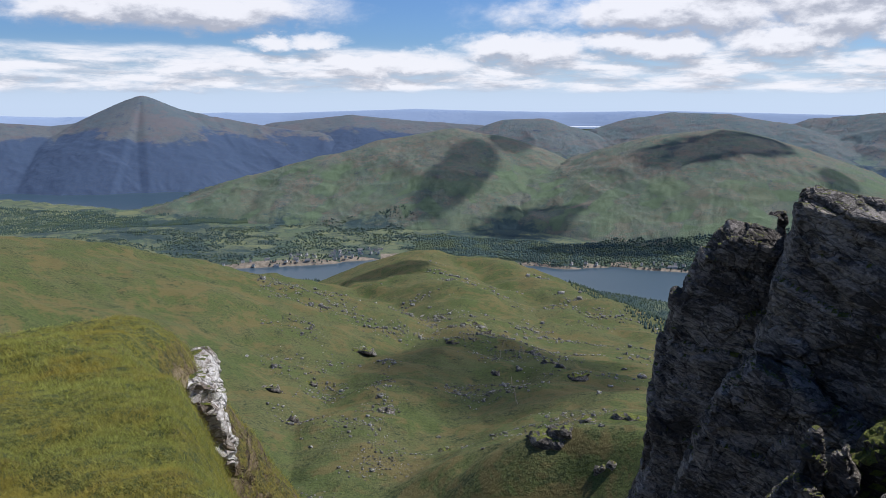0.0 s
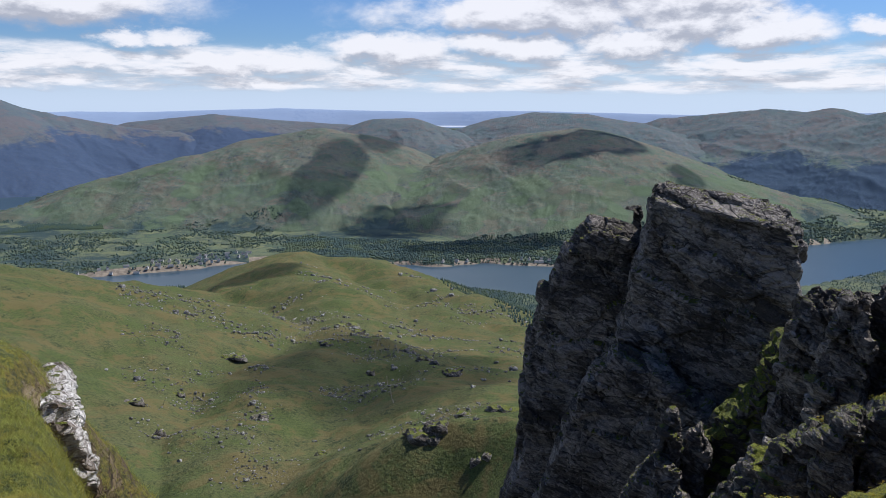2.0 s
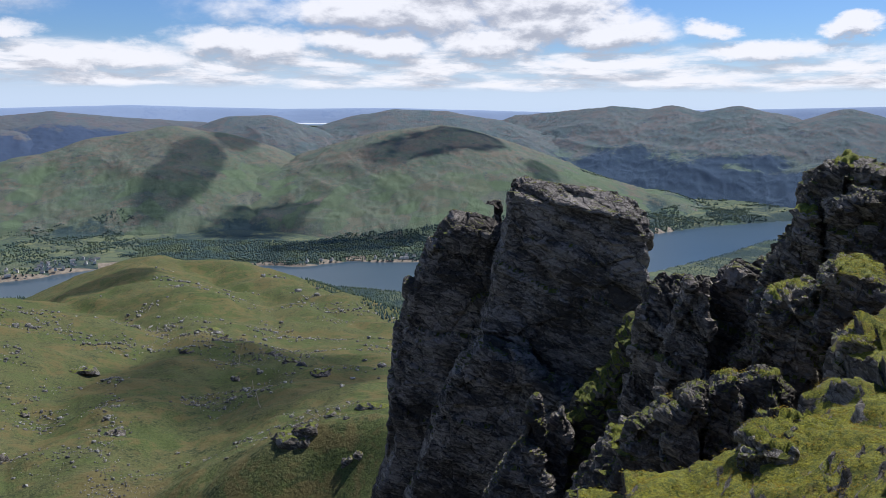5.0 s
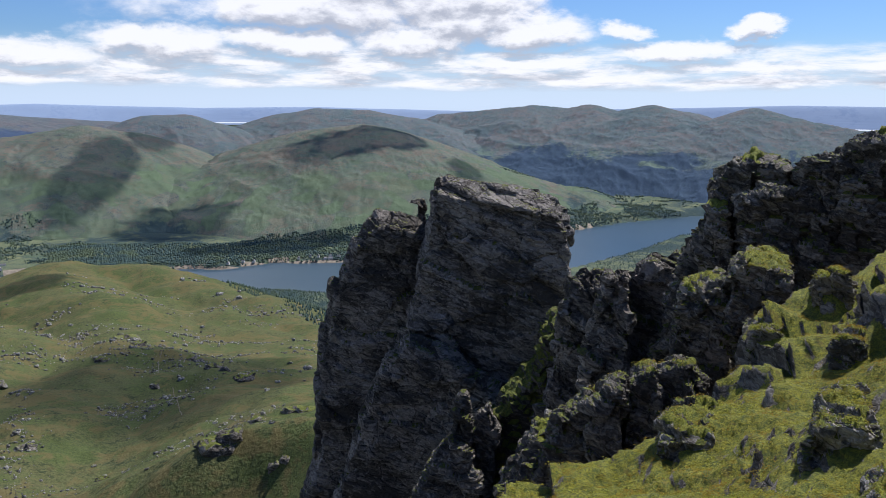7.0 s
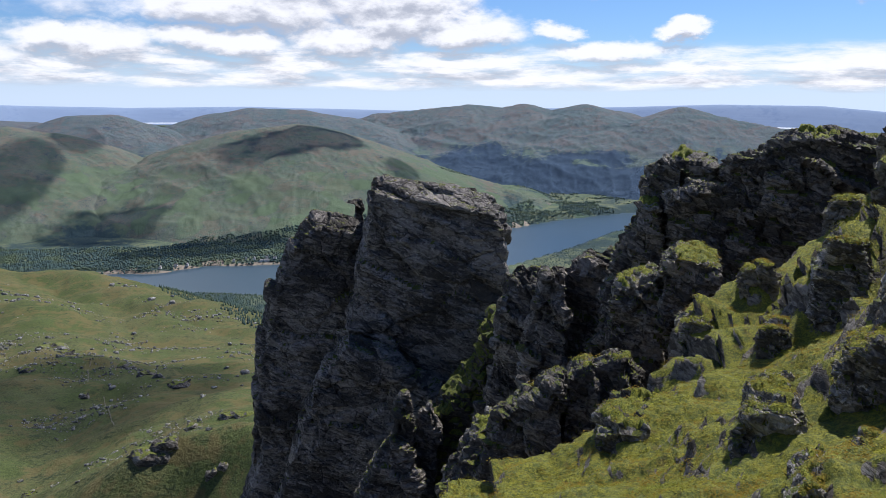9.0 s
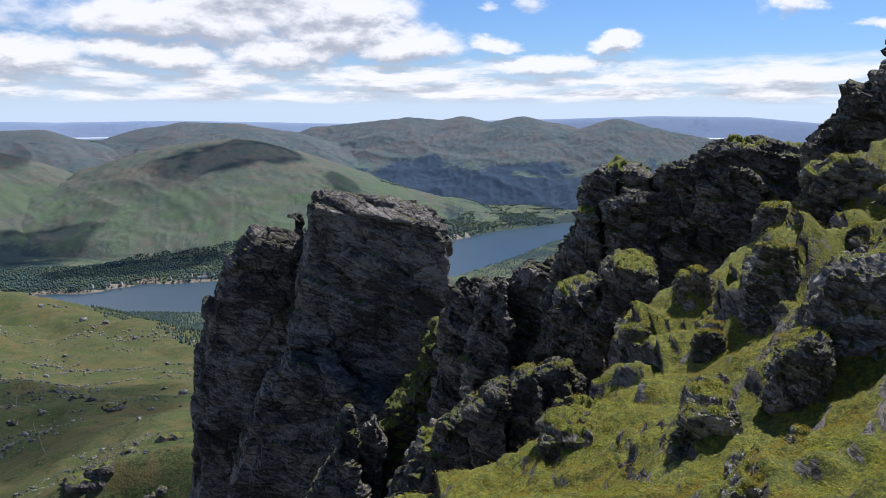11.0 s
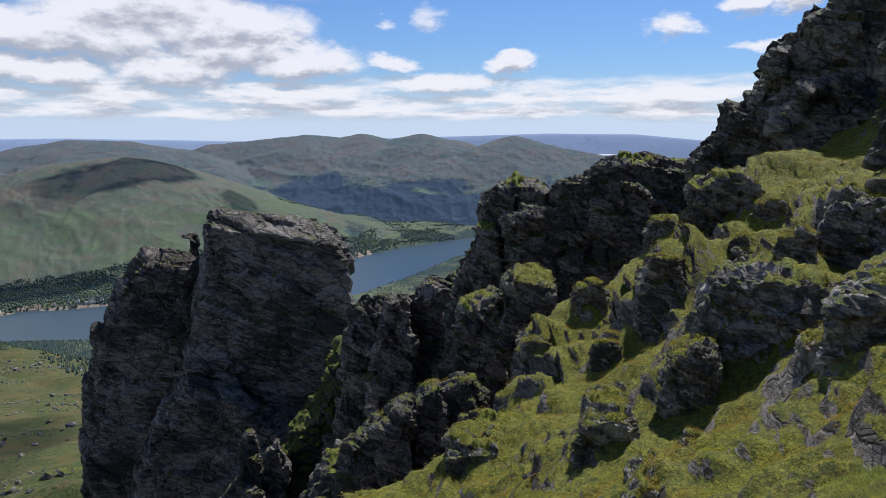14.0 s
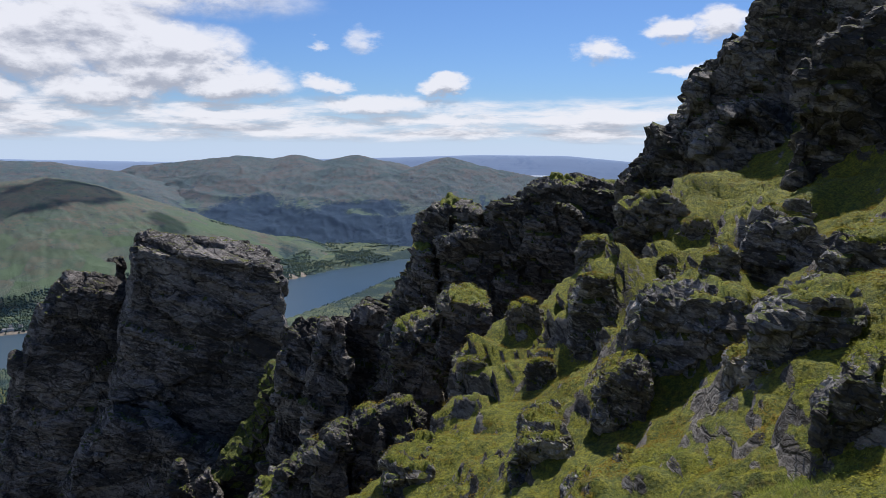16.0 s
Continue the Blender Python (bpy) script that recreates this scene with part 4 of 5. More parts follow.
LEDGES = [  # bearing, height of the lip and of the foot, breadth in degrees
    (71.4, -4.4, -9.1, 6.0, "dark rock face under an overhanging turf lip"),
    (65.5, -9.5, -16.0, 9.0, "broad grey face below a mossy ledge"),
    (69.1, -13.8, -16.7, 2.3, "small grey rock beside a grassy gully"),
    (61.0, -15.3, -20.3, 4.4, "broken grey rocks in the heather"),
    (58.6, -8.7, -14.1, 3.7, "lichened rock steps in the turf"),
    (49.7, -15.4, -18.2, 2.2, "dark face below a heathery lip"),
    (53.4, -11.0, -13.8, 2.7, "leaning rock fins in the turf"),
    (63.9, -7.2, -9.0, 1.6, "small dark rock with a turf crown"),
    (67.4, -6.6, -9.2, 2.7, "dark rock step under a mossy lip"),
    (65.6, -4.8, -6.6, 2.4, "small rock step in the turf"),
    (72.2, -3.0, -4.9, 2.2, "small rock step below the cliff"),
    (74.9, -5.2, -8.0, 2.1, "dark rock at the foot of the cliff"),
    (54.9, -15.3, -17.4, 2.5, "low rock half sunk in heather"),
    (58.3, -6.3, -8.3, 2.4, "small dark rock step in the turf"),
]
SWELLS = []
for az, dist, outline, front, back, label in SLOPE:
    us, zs = [u for u, _ in outline], [z for _, z in outline]
    wide = max(us) - min(us)
    spot = toward(az, 0, dist + 0.45 * wide + 0.3) + toward(az + 90) * (sum(us) / len(us) + 0.15 * wide)
    SWELLS.append((spot.x, spot.y, 0.42 * (max(zs) - min(zs)), 0.8 * wide + 0.3))


def on_slope(az, el):
    """Distance at which that sight line meets the near hillside."""
    r = np.arange(4.0, 60.0, 0.1)
    a = radians(az)
    z, _ = near_height(r * math.sin(a), r * math.cos(a))
    return float(r[int(np.argmax(z > r * math.tan(radians(el))))])


rng = random.Random(31)
found = []
for az, top, foot, breadth, label in LEDGES:
    d = on_slope(az, foot)
    half, hi, lo = d * radians(breadth) / 2, d * math.tan(radians(top)), d * math.tan(radians(foot))
    tall = hi - lo
    ring = [(-half, lo + 0.45 * tall), (-0.8 * half, lo + 0.8 * tall), (-0.3 * half, hi - 0.08 * tall), (0.25 * half, hi), (0.75 * half, hi - 0.1 * tall), (half, lo + 0.6 * tall), (0.9 * half, lo - 0.1 * tall), (0.1 * half, lo - 0.35 * tall), (-0.8 * half, lo - 0.25 * tall)]
    ring = [(u + rng.uniform(-0.12, 0.12) * half, z + rng.uniform(-0.06, 0.06) * tall) for u, z in ring]
    found.append((az, d + 0.1 * tall, ring, 0.3 * tall, 1.0 * tall, label))
    spot = toward(az + 0.1 * breadth, 0, d + 0.75 * half + 0.4 * tall)
    SWELLS.append((spot.x, spot.y, 0.45 * tall, 0.9 * half + 0.35 * tall))
SLOPE += found


OUTWARD = np.array([-0.2, 0.42, 0.885])  # away from the steep slope


def hillside_surface(x, y):
    """Turf hummocks, with steps of rock that jut out of the slope."""
    z, bank = near_height(x, y)
    p = np.stack([x, y, z], 1)
    p[bank, 2] += 0.06 * fbm(p[bank] / 1.6, 4, 61) + 0.05 * fbm(p[bank] / 0.3, 3, 63)
    on = ~bank & (np.degrees(np.arctan2(x, y)) > 8) & (np.degrees(np.arctan2(x, y)) < 100)
    s = p[on]
    rr = np.hypot(s[:, 0], s[:, 1])
    hummock = np.abs(fbm(s / 1.8, 3, 71)) * 0.16 + (0.2 * np.abs(fbm(s / 0.7, 3, 73)) + 0.05) * smooth(fbm(s / 4.0, 3, 75), -0.45, 0.1)
    craggy = smooth(fbm(s / 4.5, 3, 79) + 0.035 * (rr - 18), -0.15, 0.3) * smooth(rr, 14, 24) * smooth(rr, 39, 31)
    warp = np.stack([fbm(s / 2.0, 2, k) for k in (83, 85, 87)], 1) * 0.3
    v1, e1, t1 = cells(s * np.array([1.0, 1.0, 1.6]) / 2.2 + warp, 87)
    v2, e2, t2 = cells(s * np.array([1.0, 1.0, 1.6]) / 0.8 + warp, 89)
    rise = (0.85 * s[:, 0] - 0.35 * s[:, 1]) / 3.4 + 0.9 * fbm(s / 6.0, 3, 93) + 0.1 * v1 + 0.04 * v2
    part_way = rise - np.floor(rise)
    step = (smooth(part_way, 0.0, 0.12) - part_way) * (0.75 + 0.3 * smooth(rr, 19, 27)) + 0.22 * t1 + 0.1 * t2
    d = 0.2 * smooth(rr, 4, 20) * fbm(s / 2.2, 4, 61) + hummock * smooth(rr, 3, 12) + craggy * step
    p[on] += OUTWARD * d[:, None]
    return p, bank


def edge_of_bank(x, y):
    """True on the worn, steep edge of the turf bank."""
    r, az = np.hypot(x, y), np.degrees(np.arctan2(x, y))
    edge = np.interp(r, *BANK_EDGE)
    s = np.radians(az - edge) * r
    return (s > -0.12) & (az < -5) & (az > -60) & (r > 5.2) & (r < 12)


HILLSIDE = {}


def hillside():
    az = np.concatenate([np.arange(-180, -36, 3.0), np.arange(-36, -4, 0.3), np.arange(-4, 24, 1.0), np.arange(24, 82, 0.14), np.arange(82, 180.1, 3.5)])
    r = np.exp(np.concatenate([[math.log(0.02)], np.arange(math.log(0.4), math.log(2.2), 0.12), np.arange(math.log(2.2), math.log(62), 0.009), np.log([66.0, 74.0, 90.0, 112.0])]))
    x, y = polar(az, r)
    p, bank = hillside_surface(x, y)
    shape_2d = (len(az), len(r))
    HILLSIDE.update(az=az, r=r, p=p.reshape(*shape_2d, 3), bank=bank.reshape(shape_2d))
    me = mesh_from("ground", p, grid_faces(len(az), len(r))[:, ::-1], MAT["slope"])
    me.materials.append(MAT["soil"])
    worn = edge_of_bank(x, y).reshape(shape_2d)[:-1, :-1].ravel()
    me.materials.append(MAT["bank_turf"])
    turf = HILLSIDE["bank"][:-1, :-1].ravel()
    me.polygons.foreach_set("material_index", np.where(worn, 1, np.where(turf, 2, 0)).astype(np.int32))
    tagged(new("ground", me), "steep grassy mountainside with heather and turf", "ground", kind="structure")


def on_hillside(az0, az1, r0, r1, count):
    """Random places on the near hillside, with the upward part of the normal and whether they lie on the bank."""
    az, r, p = HILLSIDE["az"], HILLSIDE["r"], HILLSIDE["p"]
    i0, i1 = np.searchsorted(az, (az0, az1))
    j0, j1 = np.searchsorted(r, (r0, r1))
    i, j = rand.randint(i0, i1 - 1, count), rand.randint(j0, j1 - 1, count)
    u, v = rand.uniform(0, 1, (2, count, 1))
    a, b, c, d = p[i, j], p[i + 1, j], p[i, j + 1], p[i + 1, j + 1]
    no = np.cross(d - a, c - b)
    no /= np.linalg.norm(no, axis=1)[:, None]
    return (a * (1 - u) + b * u) * (1 - v) + (c * (1 - u) + d * u) * v, np.abs(no[:, 2]), HILLSIDE["bank"][i, j]


hillside()

for k, (az, dist, outline, front, back, label) in enumerate(SLOPE):
    wide = max(u for u, _ in outline) - min(u for u, _ in outline)
    crag("rock_outcrop", [("rock_outcrop", az, dist, outline, front, back * 1.3, 0.8)], max(0.05, min(0.2, wide / 23)), max(0.4, wide * 0.34), max(0.1, wide * 0.12), 200 + 11 * k, "rock" if "outcrop" in label else "crag_rock" if dist > 30 else "near_rock", label, group="outcrops on the slope", cap=0.8)

crag("white_rock", [
    ("white_rock", -16.5, 7.3, [(-0.57, -2.97), (-0.42, -2.71), (-0.24, -2.64), (-0.09, -2.83), (-0.0, -3.13), (0.09, -3.48), (-0.05, -3.69), (-0.33, -3.58), (-0.58, -3.34)], 0.4, 1.4),
], 0.05, 0.5, 0.12, 301, "pale_rock", "bleached white rock face under the turf edge")

# ---- stones on the spur ----


def stone_mesh(name, seed, mat, detail=2):
    bm = bmesh.new()
    bmesh.ops.create_icosphere(bm, subdivisions=detail, radius=0.5)
    co = np.array([v.co[:] for v in bm.verts])
    v = cells(co * 1.6 + seed * 3.7, seed)[0]
    w = cells(co * 4.5 + seed, seed + 8)[0]
    co = co * (1 + 0.3 * v + 0.15 * fbm(co * 2.0, 3, seed) + (0.12 * w if detail > 2 else 0))[:, None] * np.array([1.25, 0.95, 0.75])
    for vert, c in zip(bm.verts, co):
        vert.co = c
    me = bpy.data.meshes.new(name)
    bm.to_mesh(me)
    bm.free()
    me.materials.append(mat)
    return me


STONES = [stone_mesh("boulder", 400 + k, MAT["boulder"]) for k in range(6)]
CRAGS = [stone_mesh("rock_outcrop", 440 + k, MAT["crag_rock"], 3) for k in range(4)]
rng = random.Random(5)
BOULDERS = [  # bearing, height, breadth in metres
    (2.11, -16.52, 12),
    (2.99, -16.92, 11),
    (3.43, -17.25, 8),
    (-6.34, -18.42, 12),
    (-5.82, -18.77, 8),
    (6.87, -18.49, 10),
    (7.98, -19.02, 10),
    (9.08, -19.55, 12),
    (10.40, -20.09, 14),
    (11.06, -20.33, 10),
    (4.09, -20.22, 12),
    (-4.57, -22.90, 14),
    (-4.21, -22.67, 10),
    (-11.73, -23.21, 14),
    (-12.00, -23.47, 10),
    (-15.02, -18.42, 6),
    (-8.51, -15.06, 5),
    (-10.51, -25.28, 7),
    (-7.38, -24.68, 7),
    (0.28, -25.65, 9),
    (-0.36, -24.86, 7),
    (3.22, -25.62, 7),
    (13.00, -20.76, 9),
    (12.17, -21.26, 10),
    (11.81, -22.93, 9),
    (12.45, -23.63, 9),
    (-1.05, -15.39, 6),
    (-1.58, -16.02, 6),
    (2.07, -23.44, 5),
    (-13.34, -20.89, 9),
    (-12.91, -20.69, 7),
    (13.99, -19.43, 7),
    (8.23, -23.24, 8),
    (8.99, -23.39, 9),
]
for k, (az, el, wide) in enumerate(BOULDERS):
    p = on_land(az, el, 90, 1300, 1.5)
    wide = wide * p.xy.length / 1350
    b = new("boulder", STONES[k % 6])
    b.matrix_world = Matrix.Translation(p + Vector((0, 0, wide * 0.12))) @ pose(0, 0, 0, rng.uniform(-15, 15), rng.uniform(-15, 15), rng.uniform(0, 360)) @ Matrix.Diagonal((wide * rng.uniform(0.9, 1.4), wide, wide * rng.uniform(0.8, 1.2), 1))
    tagged(b, "grey schist boulder lying in the hill turf", "boulder", "boulders on the spur")


SPUR_ROCKS = [  # bearing, height, breadth, height in thousandths of the distance
    (2.38, -16.76, 46, 16),
    (3.13, -17.17, 26, 12),
    (-6.26, -18.51, 44, 16),
    (7.10, -18.65, 34, 13),
    (8.42, -19.25, 30, 12),
    (10.49, -20.20, 36, 14),
    (-13.43, -20.89, 34, 15),
    (-11.74, -23.33, 24, 24),
    (-4.58, -22.98, 34, 20),
    (8.1, -24.7, 60, 24),
    (9.3, -24.2, 50, 26),
    (11.6, -23.3, 34, 14),
    (14.2, -22.8, 40, 14),
    (9.04, -24.98, 30, 16),
    (12.50, -26.67, 24, 18),
    (13.50, -26.46, 22, 14),
    (-10.33, -20.70, 24, 10),
    (0.05, -25.77, 22, 12),
    (4.09, -20.30, 18, 14),
    (0.93, -18.03, 26, 10),
    (15.22, -22.79, 40, 10),
]
for k, (az, el, wide, high) in enumerate(SPUR_ROCKS):
    p = on_land(az, el, 90, 1300, 1.0)
    wide, high = wide * p.xy.length / 1350, high * p.xy.length / 1350
    b = new("rock_outcrop", CRAGS[k % 4])
    b.matrix_world = Matrix.Translation(p + Vector((0, 0, -high * 0.3))) @ pose(0, 0, 0, 0, rng.uniform(0, 14), -az + rng.uniform(-15, 15)) @ Matrix.Diagonal((wide * 0.85, wide * 0.9, high * 2.0, 1))
    tagged(b, "low grey rock outcrop breaking through the turf", "rock", "outcrops on the spur")


def scatter(name, bases, pos, scale, yaw, mat, label, category):
    """Many small copies of a few shapes in one mesh."""
    verts, faces, start = [], [], 0
    pick = np.arange(len(pos)) % len(bases)
    for k, (bv, bf) in enumerate(bases):
        sel = np.where(pick == k)[0]
        if not len(sel):
            continue
        c, s_ = np.cos(yaw[sel]), np.sin(yaw[sel])
        v = bv[None] * scale[sel][:, None, :]
        out = np.stack([v[..., 0] * c[:, None] - v[..., 1] * s_[:, None], v[..., 0] * s_[:, None] + v[..., 1] * c[:, None], v[..., 2]], 2) + pos[sel][:, None, :]
        verts.append(out.reshape(-1, 3))
        faces.append((bf[None] + (np.arange(len(sel)) * len(bv))[:, None, None]).reshape(-1, 3) + start)
        start += out.shape[0] * out.shape[1]
    me = mesh_from(name, np.concatenate(verts), np.concatenate(faces), mat, flat=True)
    return tagged(new(name, me), label, category, kind="stuff")


def shape(kind, seed):
    bm = bmesh.new()
    if kind == "cone":
        bmesh.ops.create_cone(bm, segments=6, radius1=0.5, radius2=0.0, depth=1.0, cap_ends=False)
        bmesh.ops.translate(bm, verts=bm.verts[:], vec=(0, 0, 0.5))
    else:
        bmesh.ops.create_icosphere(bm, subdivisions=1, radius=0.5)
        if kind == "crown":
            bmesh.ops.translate(bm, verts=bm.verts[:], vec=(0, 0, 0.45))
    bmesh.ops.triangulate(bm, faces=bm.faces[:])
    r = random.Random(seed)
    for v in bm.verts:
        v.co = v.co * r.uniform(0.75, 1.25)
    bm.verts.index_update()
    v = np.array([q.co[:] for q in bm.verts])
    f = np.array([[q.index for q in face.verts] for face in bm.faces])
    bm.free()
    return v, f


rand = np.random.RandomState(7)


def polar_points(az, r):
    a = np.radians(az)
    x, y = r * np.sin(a), r * np.cos(a)
    return np.stack([x, y, land_height(x, y)], 1)


def scree():
    az, r = rand.uniform(-14, 17, 26000), np.exp(rand.uniform(math.log(150), math.log(900), 26000))
    p = polar_points(az, r)
    q = p / np.array([40.0, 40.0, 40.0])
    patch = fbm(q, 4, 81) + 1.1 * np.exp(-((az + 4.6 + (300 - r) * 0.012) / 0.8) ** 2 - ((r - 290) / 75) ** 2) + 0.5 * np.exp(-((az - 3) / 4.0) ** 2 - ((r - 420) / 120) ** 2)
    ok = patch + rand.uniform(-0.35, 0.35, len(az)) > 0.47
    p, r = p[ok], r[ok]
    wide = r / 1350 * np.exp(rand.normal(0.95, 0.5, len(p)))
    p[:, 2] += wide * 0.1
    scale = wide[:, None] * rand.uniform(0.7, 1.3, (len(p), 3))
    scatter("scree", [shape("stone", k) for k in range(5)], p, scale, rand.uniform(0, 6.28, len(p)), MAT["boulder"], "grey stones strewn over the hill turf", "stones")


scree()

# ---- houses ----


def house_parts(long, deep, high):
    bm = bmesh.new()
    bmesh.ops.create_cube(bm, size=1.0)
    for v in bm.verts:
        v.co = (v.co.x * long, v.co.y * deep, (v.co.z + 0.5) * high)
    wall = bpy.data.meshes.new("wall")
    bm.to_mesh(wall)
    bm.free()
    wall.materials.append(MAT["wall"])
    l, d, e = long / 2 + 0.15, deep / 2 + 0.2, 0.12
    v = [(-l, -d, high), (l, -d, high), (l, d, high), (-l, d, high), (-l, 0, high + deep * 0.42), (l, 0, high + deep * 0.42)]
    f = [(0, 1, 5, 4), (2, 3, 4, 5), (0, 4, 3), (1, 2, 5), (3, 2, 1, 0)]
    roof = mesh_from("roof", v, f, MAT["slate"], True)
    v = [(-0.3, -0.25, high), (0.3, -0.25, high), (0.3, 0.25, high), (-0.3, 0.25, high)]
    v = [(x + l - 0.6, y, z + k * deep * 0.55) for k in (0, 1) for x, y, z in v]
    chimney = mesh_from("chimney", v, [(0, 1, 2, 3), (4, 7, 6, 5), (0, 4, 5, 1), (1, 5, 6, 2), (2, 6, 7, 3), (3, 7, 4, 0)], MAT["wall"], True)
    return wall, roof, chimney


def make_house(size, label):
    thing = new("house")
    wall, roof, chimney = house_parts(*size)
    new("wall", wall).parent = thing
    top = new("roof", roof)
    top.parent = thing
    new("chimney", chimney).parent = top
    return tagged(thing, label, "house", "houses by the loch")


HOUSES = []


def village():
    models = [make_house((7.5, 5, 3.8), "white harled house with a slate roof"), make_house((12, 5.5, 4.0), "long white cottage row with a slate roof"), make_house((6, 5, 5.2), "tall pale house with a slate roof")]
    r = random.Random(11)
    spots = []
    for az0, az1, off0, off1, count in ((-19.5, -9.5, 6, 40, 26), (-8.6, -4.6, 14, 95, 44), (-11.5, -9.8, 20, 80, 10), (14.6, 18.2, 8, 35, 16), (9.5, 12.5, 8, 25, 5), (36.2, 39.2, 950, 1150, 30)):
        for _ in range(count):
            az = r.uniform(az0, az1)
            d = float(shore(LOCH_FAR, np.array([az]))[0]) + r.uniform(off0, off1)
            spots.append((az, d))
    used = HOUSES
    for k, (az, d) in enumerate(spots):
        p = toward(az, 0, d)
        if any((p - q).length < 11 for q in used):
            continue
        used.append(p.copy())
        p.z = float(land_height(np.array([p.x]), np.array([p.y]))[0]) - 0.3
        m = Matrix.Translation(p) @ pose(0, 0, 0, 0, 0, r.uniform(-25, 25) - az + r.choice((0, 90)))
        if len(used) <= len(models):
            models[len(used) - 1].matrix_world = m
        else:
            copy_thing(models[k % 3], m)


village()


# ---- woods ----


def wood(name, az0, az1, near, far, count, kind, high, mat, label, patch=0.0, wave=120.0, seed=0):
    az = rand.uniform(az0, az1, count)
    lo, hi = near(az), far(az)
    r = np.sqrt(rand.uniform(0, 1, count) * (hi * hi - lo * lo) + lo * lo)
    p = polar_points(az, r)
    ok = (fbm(p / wave, 4, seed) + rand.uniform(-0.12, 0.12, count) > patch) & (p[:, 2] > WATER + 0.7)
    for q in HOUSES:
        ok &= np.hypot(p[:, 0] - q.x + 2.5 * math.sin(math.atan2(q.x, q.y)), p[:, 1] - q.y + 2.5 * math.cos(math.atan2(q.x, q.y))) > 8.5
    p = p[ok]
    tall = 0.8 * high * rand.uniform(0.6, 1.25, len(p))
    wide = tall * (0.5 if kind == "cone" else 0.95) * rand.uniform(0.8, 1.25, len(p))
    p[:, 2] -= 0.3
    scatter(name, [shape(kind, 10 * seed + k) for k in range(5)], p, np.stack([wide, wide, tall], 1), rand.uniform(0, 6.28, len(p)), MAT[mat], label, "trees")


def level(r):
    return lambda az: np.full_like(az, float(r))


def beyond(table, extra):
    return lambda az: shore(table, az) + extra


wood("woodland", -2, 27, beyond(LOCH_FAR, 6), beyond(LOCH_FAR, 290), 10000, "crown", 5.6, "broadleaf", "dense mixed woodland along the loch shore", -0.75, 120, 1)
wood("woodland", -30, 5, beyond(LOCH_FAR, 12), lambda az: np.interp(az, [-30, -3, 5], [2330, 2330, 1850]), 11000, "crown", 5.0, "broadleaf", "trees and hedgerows among the fields", -0.22, 60, 3)
wood("conifer_plantation", -34, -14.5, level(2400), lambda az: np.interp(az, [-34, -24, -19, -14.5], [2900, 2760, 2560, 2430]), 12000, "cone", 7.5, "conifer", "dark conifer plantation on a low ridge", -0.35, 160, 4)
wood("conifer_plantation", 7.5, 21, lambda az: np.interp(az, [7.5, 10, 13, 17, 21], [1060, 880, 720, 560, 500]), beyond(LOCH_NEAR, -8), 13000, "cone", 4.2, "conifer", "dark conifer plantation on the hillside above the loch", -0.6, 130, 5)
wood("conifer_plantation", 32, 48, level(900), beyond(LOCH_NEAR, -8), 9000, "cone", 4.6, "conifer", "dark conifer plantation above the loch", -0.4, 130, 9)
wood("conifer_plantation", -14.5, -9, level(1380), beyond(LOCH_NEAR, -12), 1500, "cone", 7.5, "conifer", "small dark conifer wood by the shore", 0.0, 60, 6)
wood("woodland", 32, 50, beyond(LOCH_FAR, 8), beyond(LOCH_FAR, 330), 6000, "crown", 6.0, "broadleaf", "woodland on the far shore", -0.2, 130, 7)
wood("woodland", 30, 48, level(2750), level(3500), 4000, "crown", 6.5, "broadleaf", "trees round the distant town", 0.1, 110, 8)

def path_strip(name, points, wide, label):
    pts = [on_land(az, el, 90, 1300, 1.0) for az, el in points]
    fine = []
    for a, b in zip(pts[:-1], pts[1:]):
        fine += [a.lerp(b, k / 8) for k in range(8)]
    fine.append(pts[-1])
    v, f = [], []
    for i, p in enumerate(fine):
        d = (fine[min(i + 1, len(fine) - 1)] - fine[max(i - 1, 0)]).xy.normalized()
        w = wide * (0.7 + 0.5 * math.sin(i * 1.7) ** 2)
        for k in (-1, 1):
            x, y = p.x - d.y * w * k, p.y + d.x * w * k
            v.append((x, y, float(ground_height(np.array([x]), np.array([y]))[0]) + 0.25))
        if i:
            f.append((2 * i - 2, 2 * i - 1, 2 * i + 1, 2 * i))
    tagged(new(name, mesh_from(name, v, f, MAT["path"])), label, "path", kind="structure")


path_strip("path", [(5.91, -22.45), (5.62, -21.33), (5.38, -20.43)], 0.18, "worn stony hill path")
path_strip("path", [(4.43, -19.31), (4.51, -18.48), (4.80, -17.81)], 0.22, "worn stony hill path")
path_strip("path", [(-1.70, -14.96), (-1.39, -14.42)], 0.3, "worn stony hill path")

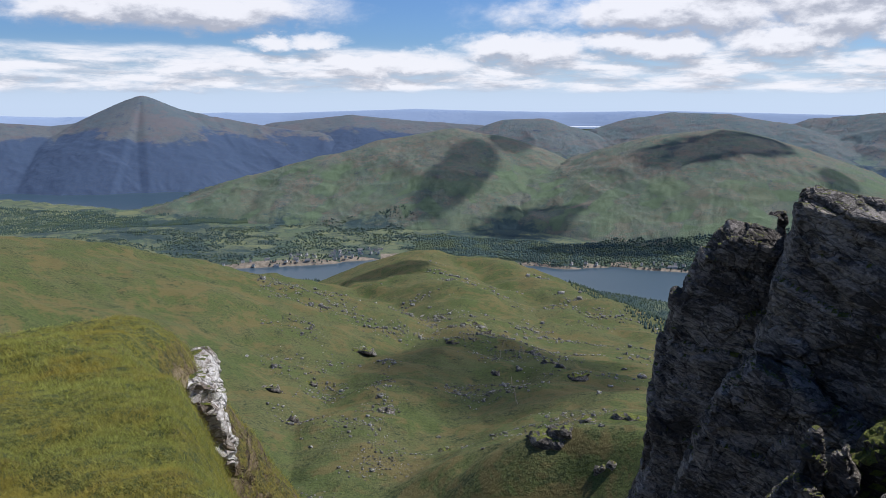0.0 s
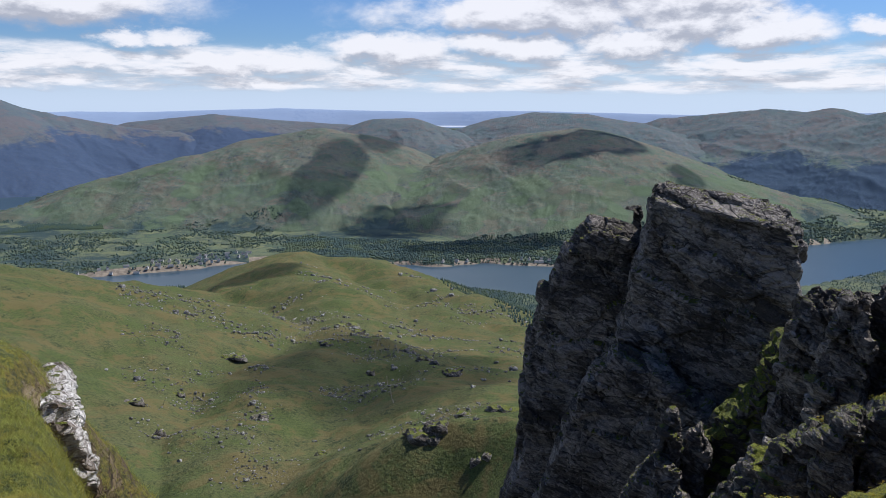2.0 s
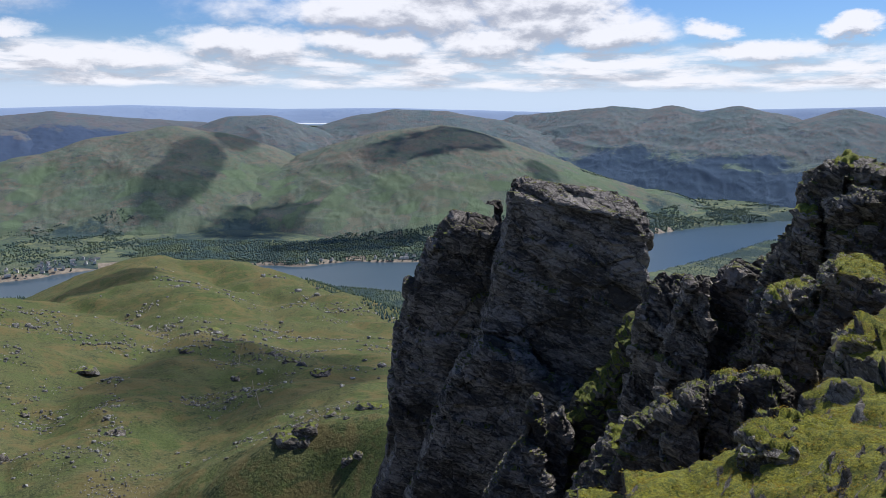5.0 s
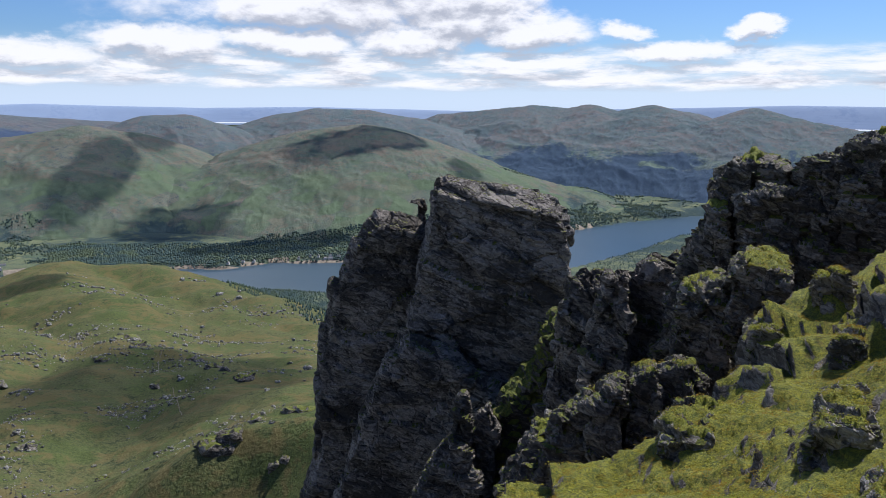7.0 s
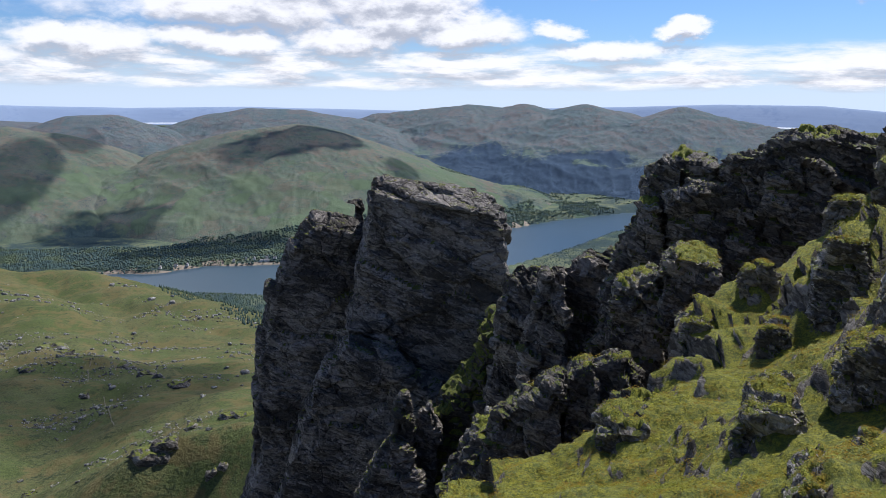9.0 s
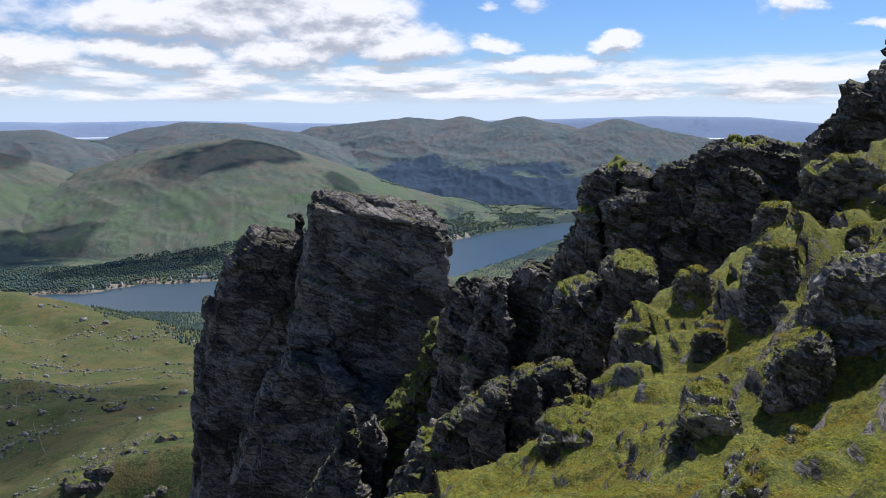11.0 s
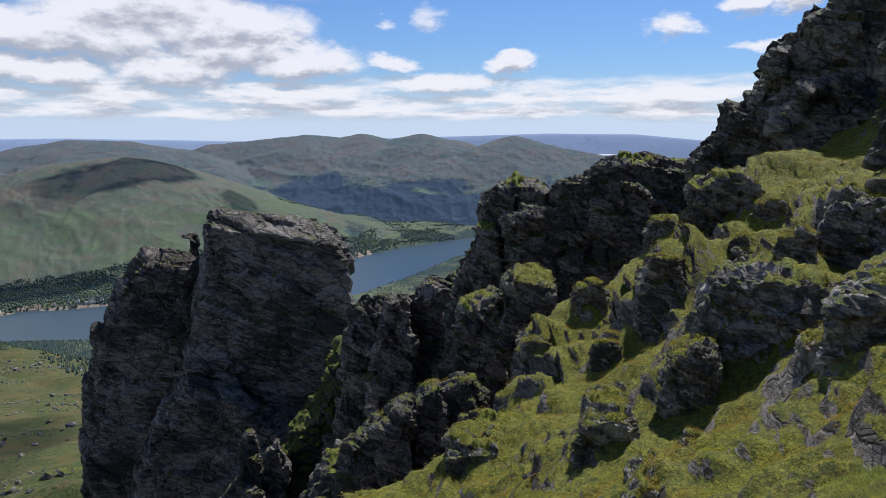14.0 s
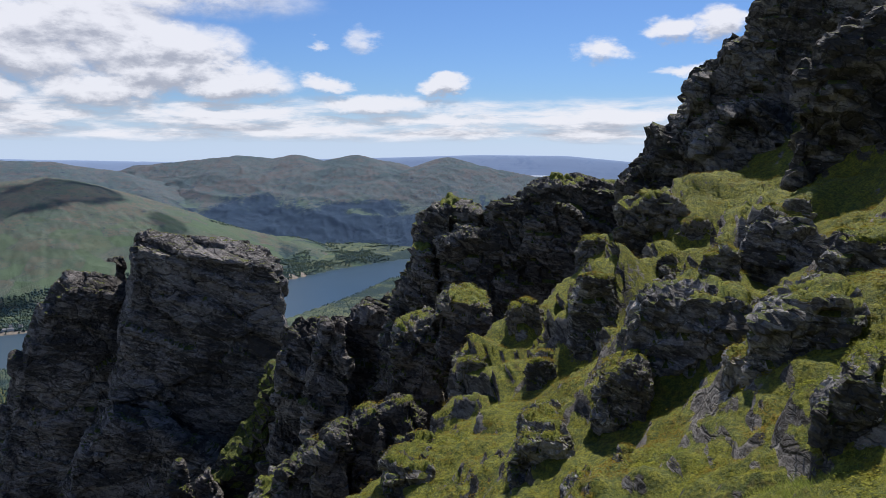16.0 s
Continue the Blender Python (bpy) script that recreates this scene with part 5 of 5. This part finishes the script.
# ---- clouds overhead, out of sight, that shade the hills ----


def cloud(spot, wide, deep, turn, height, seed):
    """A flat-based heap of cloud on the way from the sun to that spot."""
    up = toward(SUN_AZ, 0, math.cos(radians(SUN_EL))) + Vector((0, 0, math.sin(radians(SUN_EL))))
    centre = spot + up * ((height - spot.z) / up.z)
    r = random.Random(seed)
    bm = bmesh.new()
    bmesh.ops.create_icosphere(bm, subdivisions=4, radius=0.5, matrix=Matrix.Diagonal((wide, deep, wide * 0.2, 1)))
    for _ in range(150):  # torn edges
        a, k = r.uniform(0, 6.28), r.gauss(1.0, 0.16)
        size = r.uniform(0.01, 0.035)
        m = Matrix.Translation((math.cos(a) * k * wide * 0.5, math.sin(a) * k * deep * 0.5, r.uniform(0, 0.05) * wide)) @ Matrix.Diagonal((size * wide * 1.6, size * wide, size * wide * 0.5, 1))
        bmesh.ops.create_icosphere(bm, subdivisions=1, radius=1.0, matrix=m)
    me = bpy.data.meshes.new("cloud")
    bm.to_mesh(me)
    bm.free()
    co = np.empty(len(me.vertices) * 3, dtype=np.float32)
    me.vertices.foreach_get("co", co)
    co = co.reshape(-1, 3).astype(float)
    co[:, :2] += wide * 0.1 * np.stack([fbm(co / (wide * 0.3), 5, seed), fbm(co / (wide * 0.3), 5, seed + 9)], 1)
    co[:, 2] += wide * 0.05 * fbm(co / (wide * 0.15), 3, seed + 5)
    me.vertices.foreach_set("co", co.astype(np.float32).ravel())
    me.materials.append(MAT["cloud"])
    ob = new("cloud", me)
    ob.matrix_world = Matrix.Translation(centre) @ pose(0, 0, 0, 0, 0, -turn)
    tagged(ob, "white flat-based summer cloud above the hills", "cloud", "clouds over the hills", "structure")


CLOUD_SPOTS = [  # bearing, height, breadth, depth, turn, level of the base
    (1.3, -5.1, 200, 480, 8, 1100),
    (19.6, -3.0, 480, 230, 0, 1000),
    (6.2, -9.4, 280, 260, 0, 700),
    (5.1, -2.8, 190, 300, 0, 800),
    (3.8, -20.5, 125, 190, 12, 1200),
    (-4.3, -12.5, 90, 130, 0, 560),
    (39.7, -3.5, 330, 260, 0, 1500),
    (12.6, -10.9, 420, 160, 0, 700),
    (27.4, -5.3, 120, 200, 0, 1200),
]
for k, (az, el, wide, deep, turn, height) in enumerate(CLOUD_SPOTS):
    cloud(on_land(az, el), wide, deep, turn, height, 500 + k)

# ---- grass ----


def blade_tuft(seed, blades, spread):
    r = random.Random(seed)
    v, f = [], []
    for _ in range(blades):
        a, b = r.uniform(0, 6.28), r.uniform(0, 6.28)
        x, y = spread * math.cos(a) * r.uniform(0, 0.5), spread * math.sin(a) * r.uniform(0, 0.5)
        w, h, lean = r.uniform(0.03, 0.06), r.uniform(0.45, 0.9), r.uniform(0.4, 1.2)
        i = len(v)
        dx, dy = math.cos(b), math.sin(b)
        v += [(x - dy * w, y + dx * w, -0.1), (x + dy * w, y - dx * w, -0.1), (x + dx * lean, y + dy * lean, h)]
        f.append((i, i + 1, i + 2))
    return np.array(v), np.array(f)


def grass():
    sets = (("bank", -36, -8, 2.2, 12.0, 60000, 0.032, 4), ("slope", 24, 82, 5.0, 28.0, 80000, 0.05, 4))
    for name, az0, az1, r0, r1, count, high, blades in sets:
        p, flat, bank = on_hillside(az0, az1, r0, r1, count)
        ok = bank if name == "bank" else ~bank & (flat > 0.66) & (fbm(p / 1.3, 3, 91) > -0.2)
        p = p[ok]
        tall = high * rand.uniform(0.6, 1.5, len(p)) * (0.8 + 0.5 * fbm(p / 0.9, 2, 95))
        scale = np.stack([tall * 1.2, tall * 1.2, tall], 1)
        scatter("grass", [blade_tuft(700 + k, blades, 1.6) for k in range(6)], p, scale, rand.uniform(0, 6.28, len(p)), MAT["bank_blade" if name == "bank" else "blade"], "tufts of short mountain grass", "grass")


grass()


def leaf_clump(seed, leaves=34):
    """A low dome of small leaves."""
    r = random.Random(seed)
    v, f = [], []
    for _ in range(leaves):
        a, k = r.uniform(0, 6.28), math.sqrt(r.uniform(0, 1)) * 0.5
        h = 0.62 * math.sqrt(max(0.0, 1 - (k / 0.52) ** 2)) * r.uniform(0.55, 1.0)
        c = Vector((k * math.cos(a), k * math.sin(a), h))
        i, size = len(v), r.uniform(0.07, 0.15)
        for _ in range(3):
            v.append(tuple(c + Vector((r.uniform(-1, 1), r.uniform(-1, 1), r.uniform(-0.7, 0.7))) * size))
        f.append((i, i + 1, i + 2))
    return np.array(v), np.array(f)


def cushions():
    """Moss and heather that cover the slope and hang over the lips of the ledges in clumps."""
    p, flat, bank = on_hillside(26, 82, 7, 50, 44000)
    r = np.hypot(p[:, 0], p[:, 1])
    ok = ~bank & (flat > 0.66) & (fbm(p / 3.0, 3, 97) + rand.uniform(-0.3, 0.3, len(p)) > 0.2 - 0.6 * smooth(r, 11, 20))
    p, flat = p[ok], flat[ok]
    tops = np.concatenate(CAP_POINTS)
    r = np.hypot(tops[:, 0], tops[:, 1])
    tops = tops[(rand.uniform(0, 1, len(tops)) < 0.35) & (r < 50)]
    p = np.concatenate([p, tops])
    r = np.hypot(p[:, 0], p[:, 1])
    wide = rand.uniform(0.2, 0.5, len(p)) * (0.3 + 0.02 * r)
    p[:, 2] -= 0.12 * wide
    bases = [leaf_clump(800 + k, 18) for k in range(6)]
    scatter("heather_clumps", bases, p, np.stack([wide * 1.2, wide, wide * 0.5], 1), rand.uniform(0, 6.28, len(p)), MAT["clump"], "low clumps of heather and moss on the slope", "heather")


cushions()
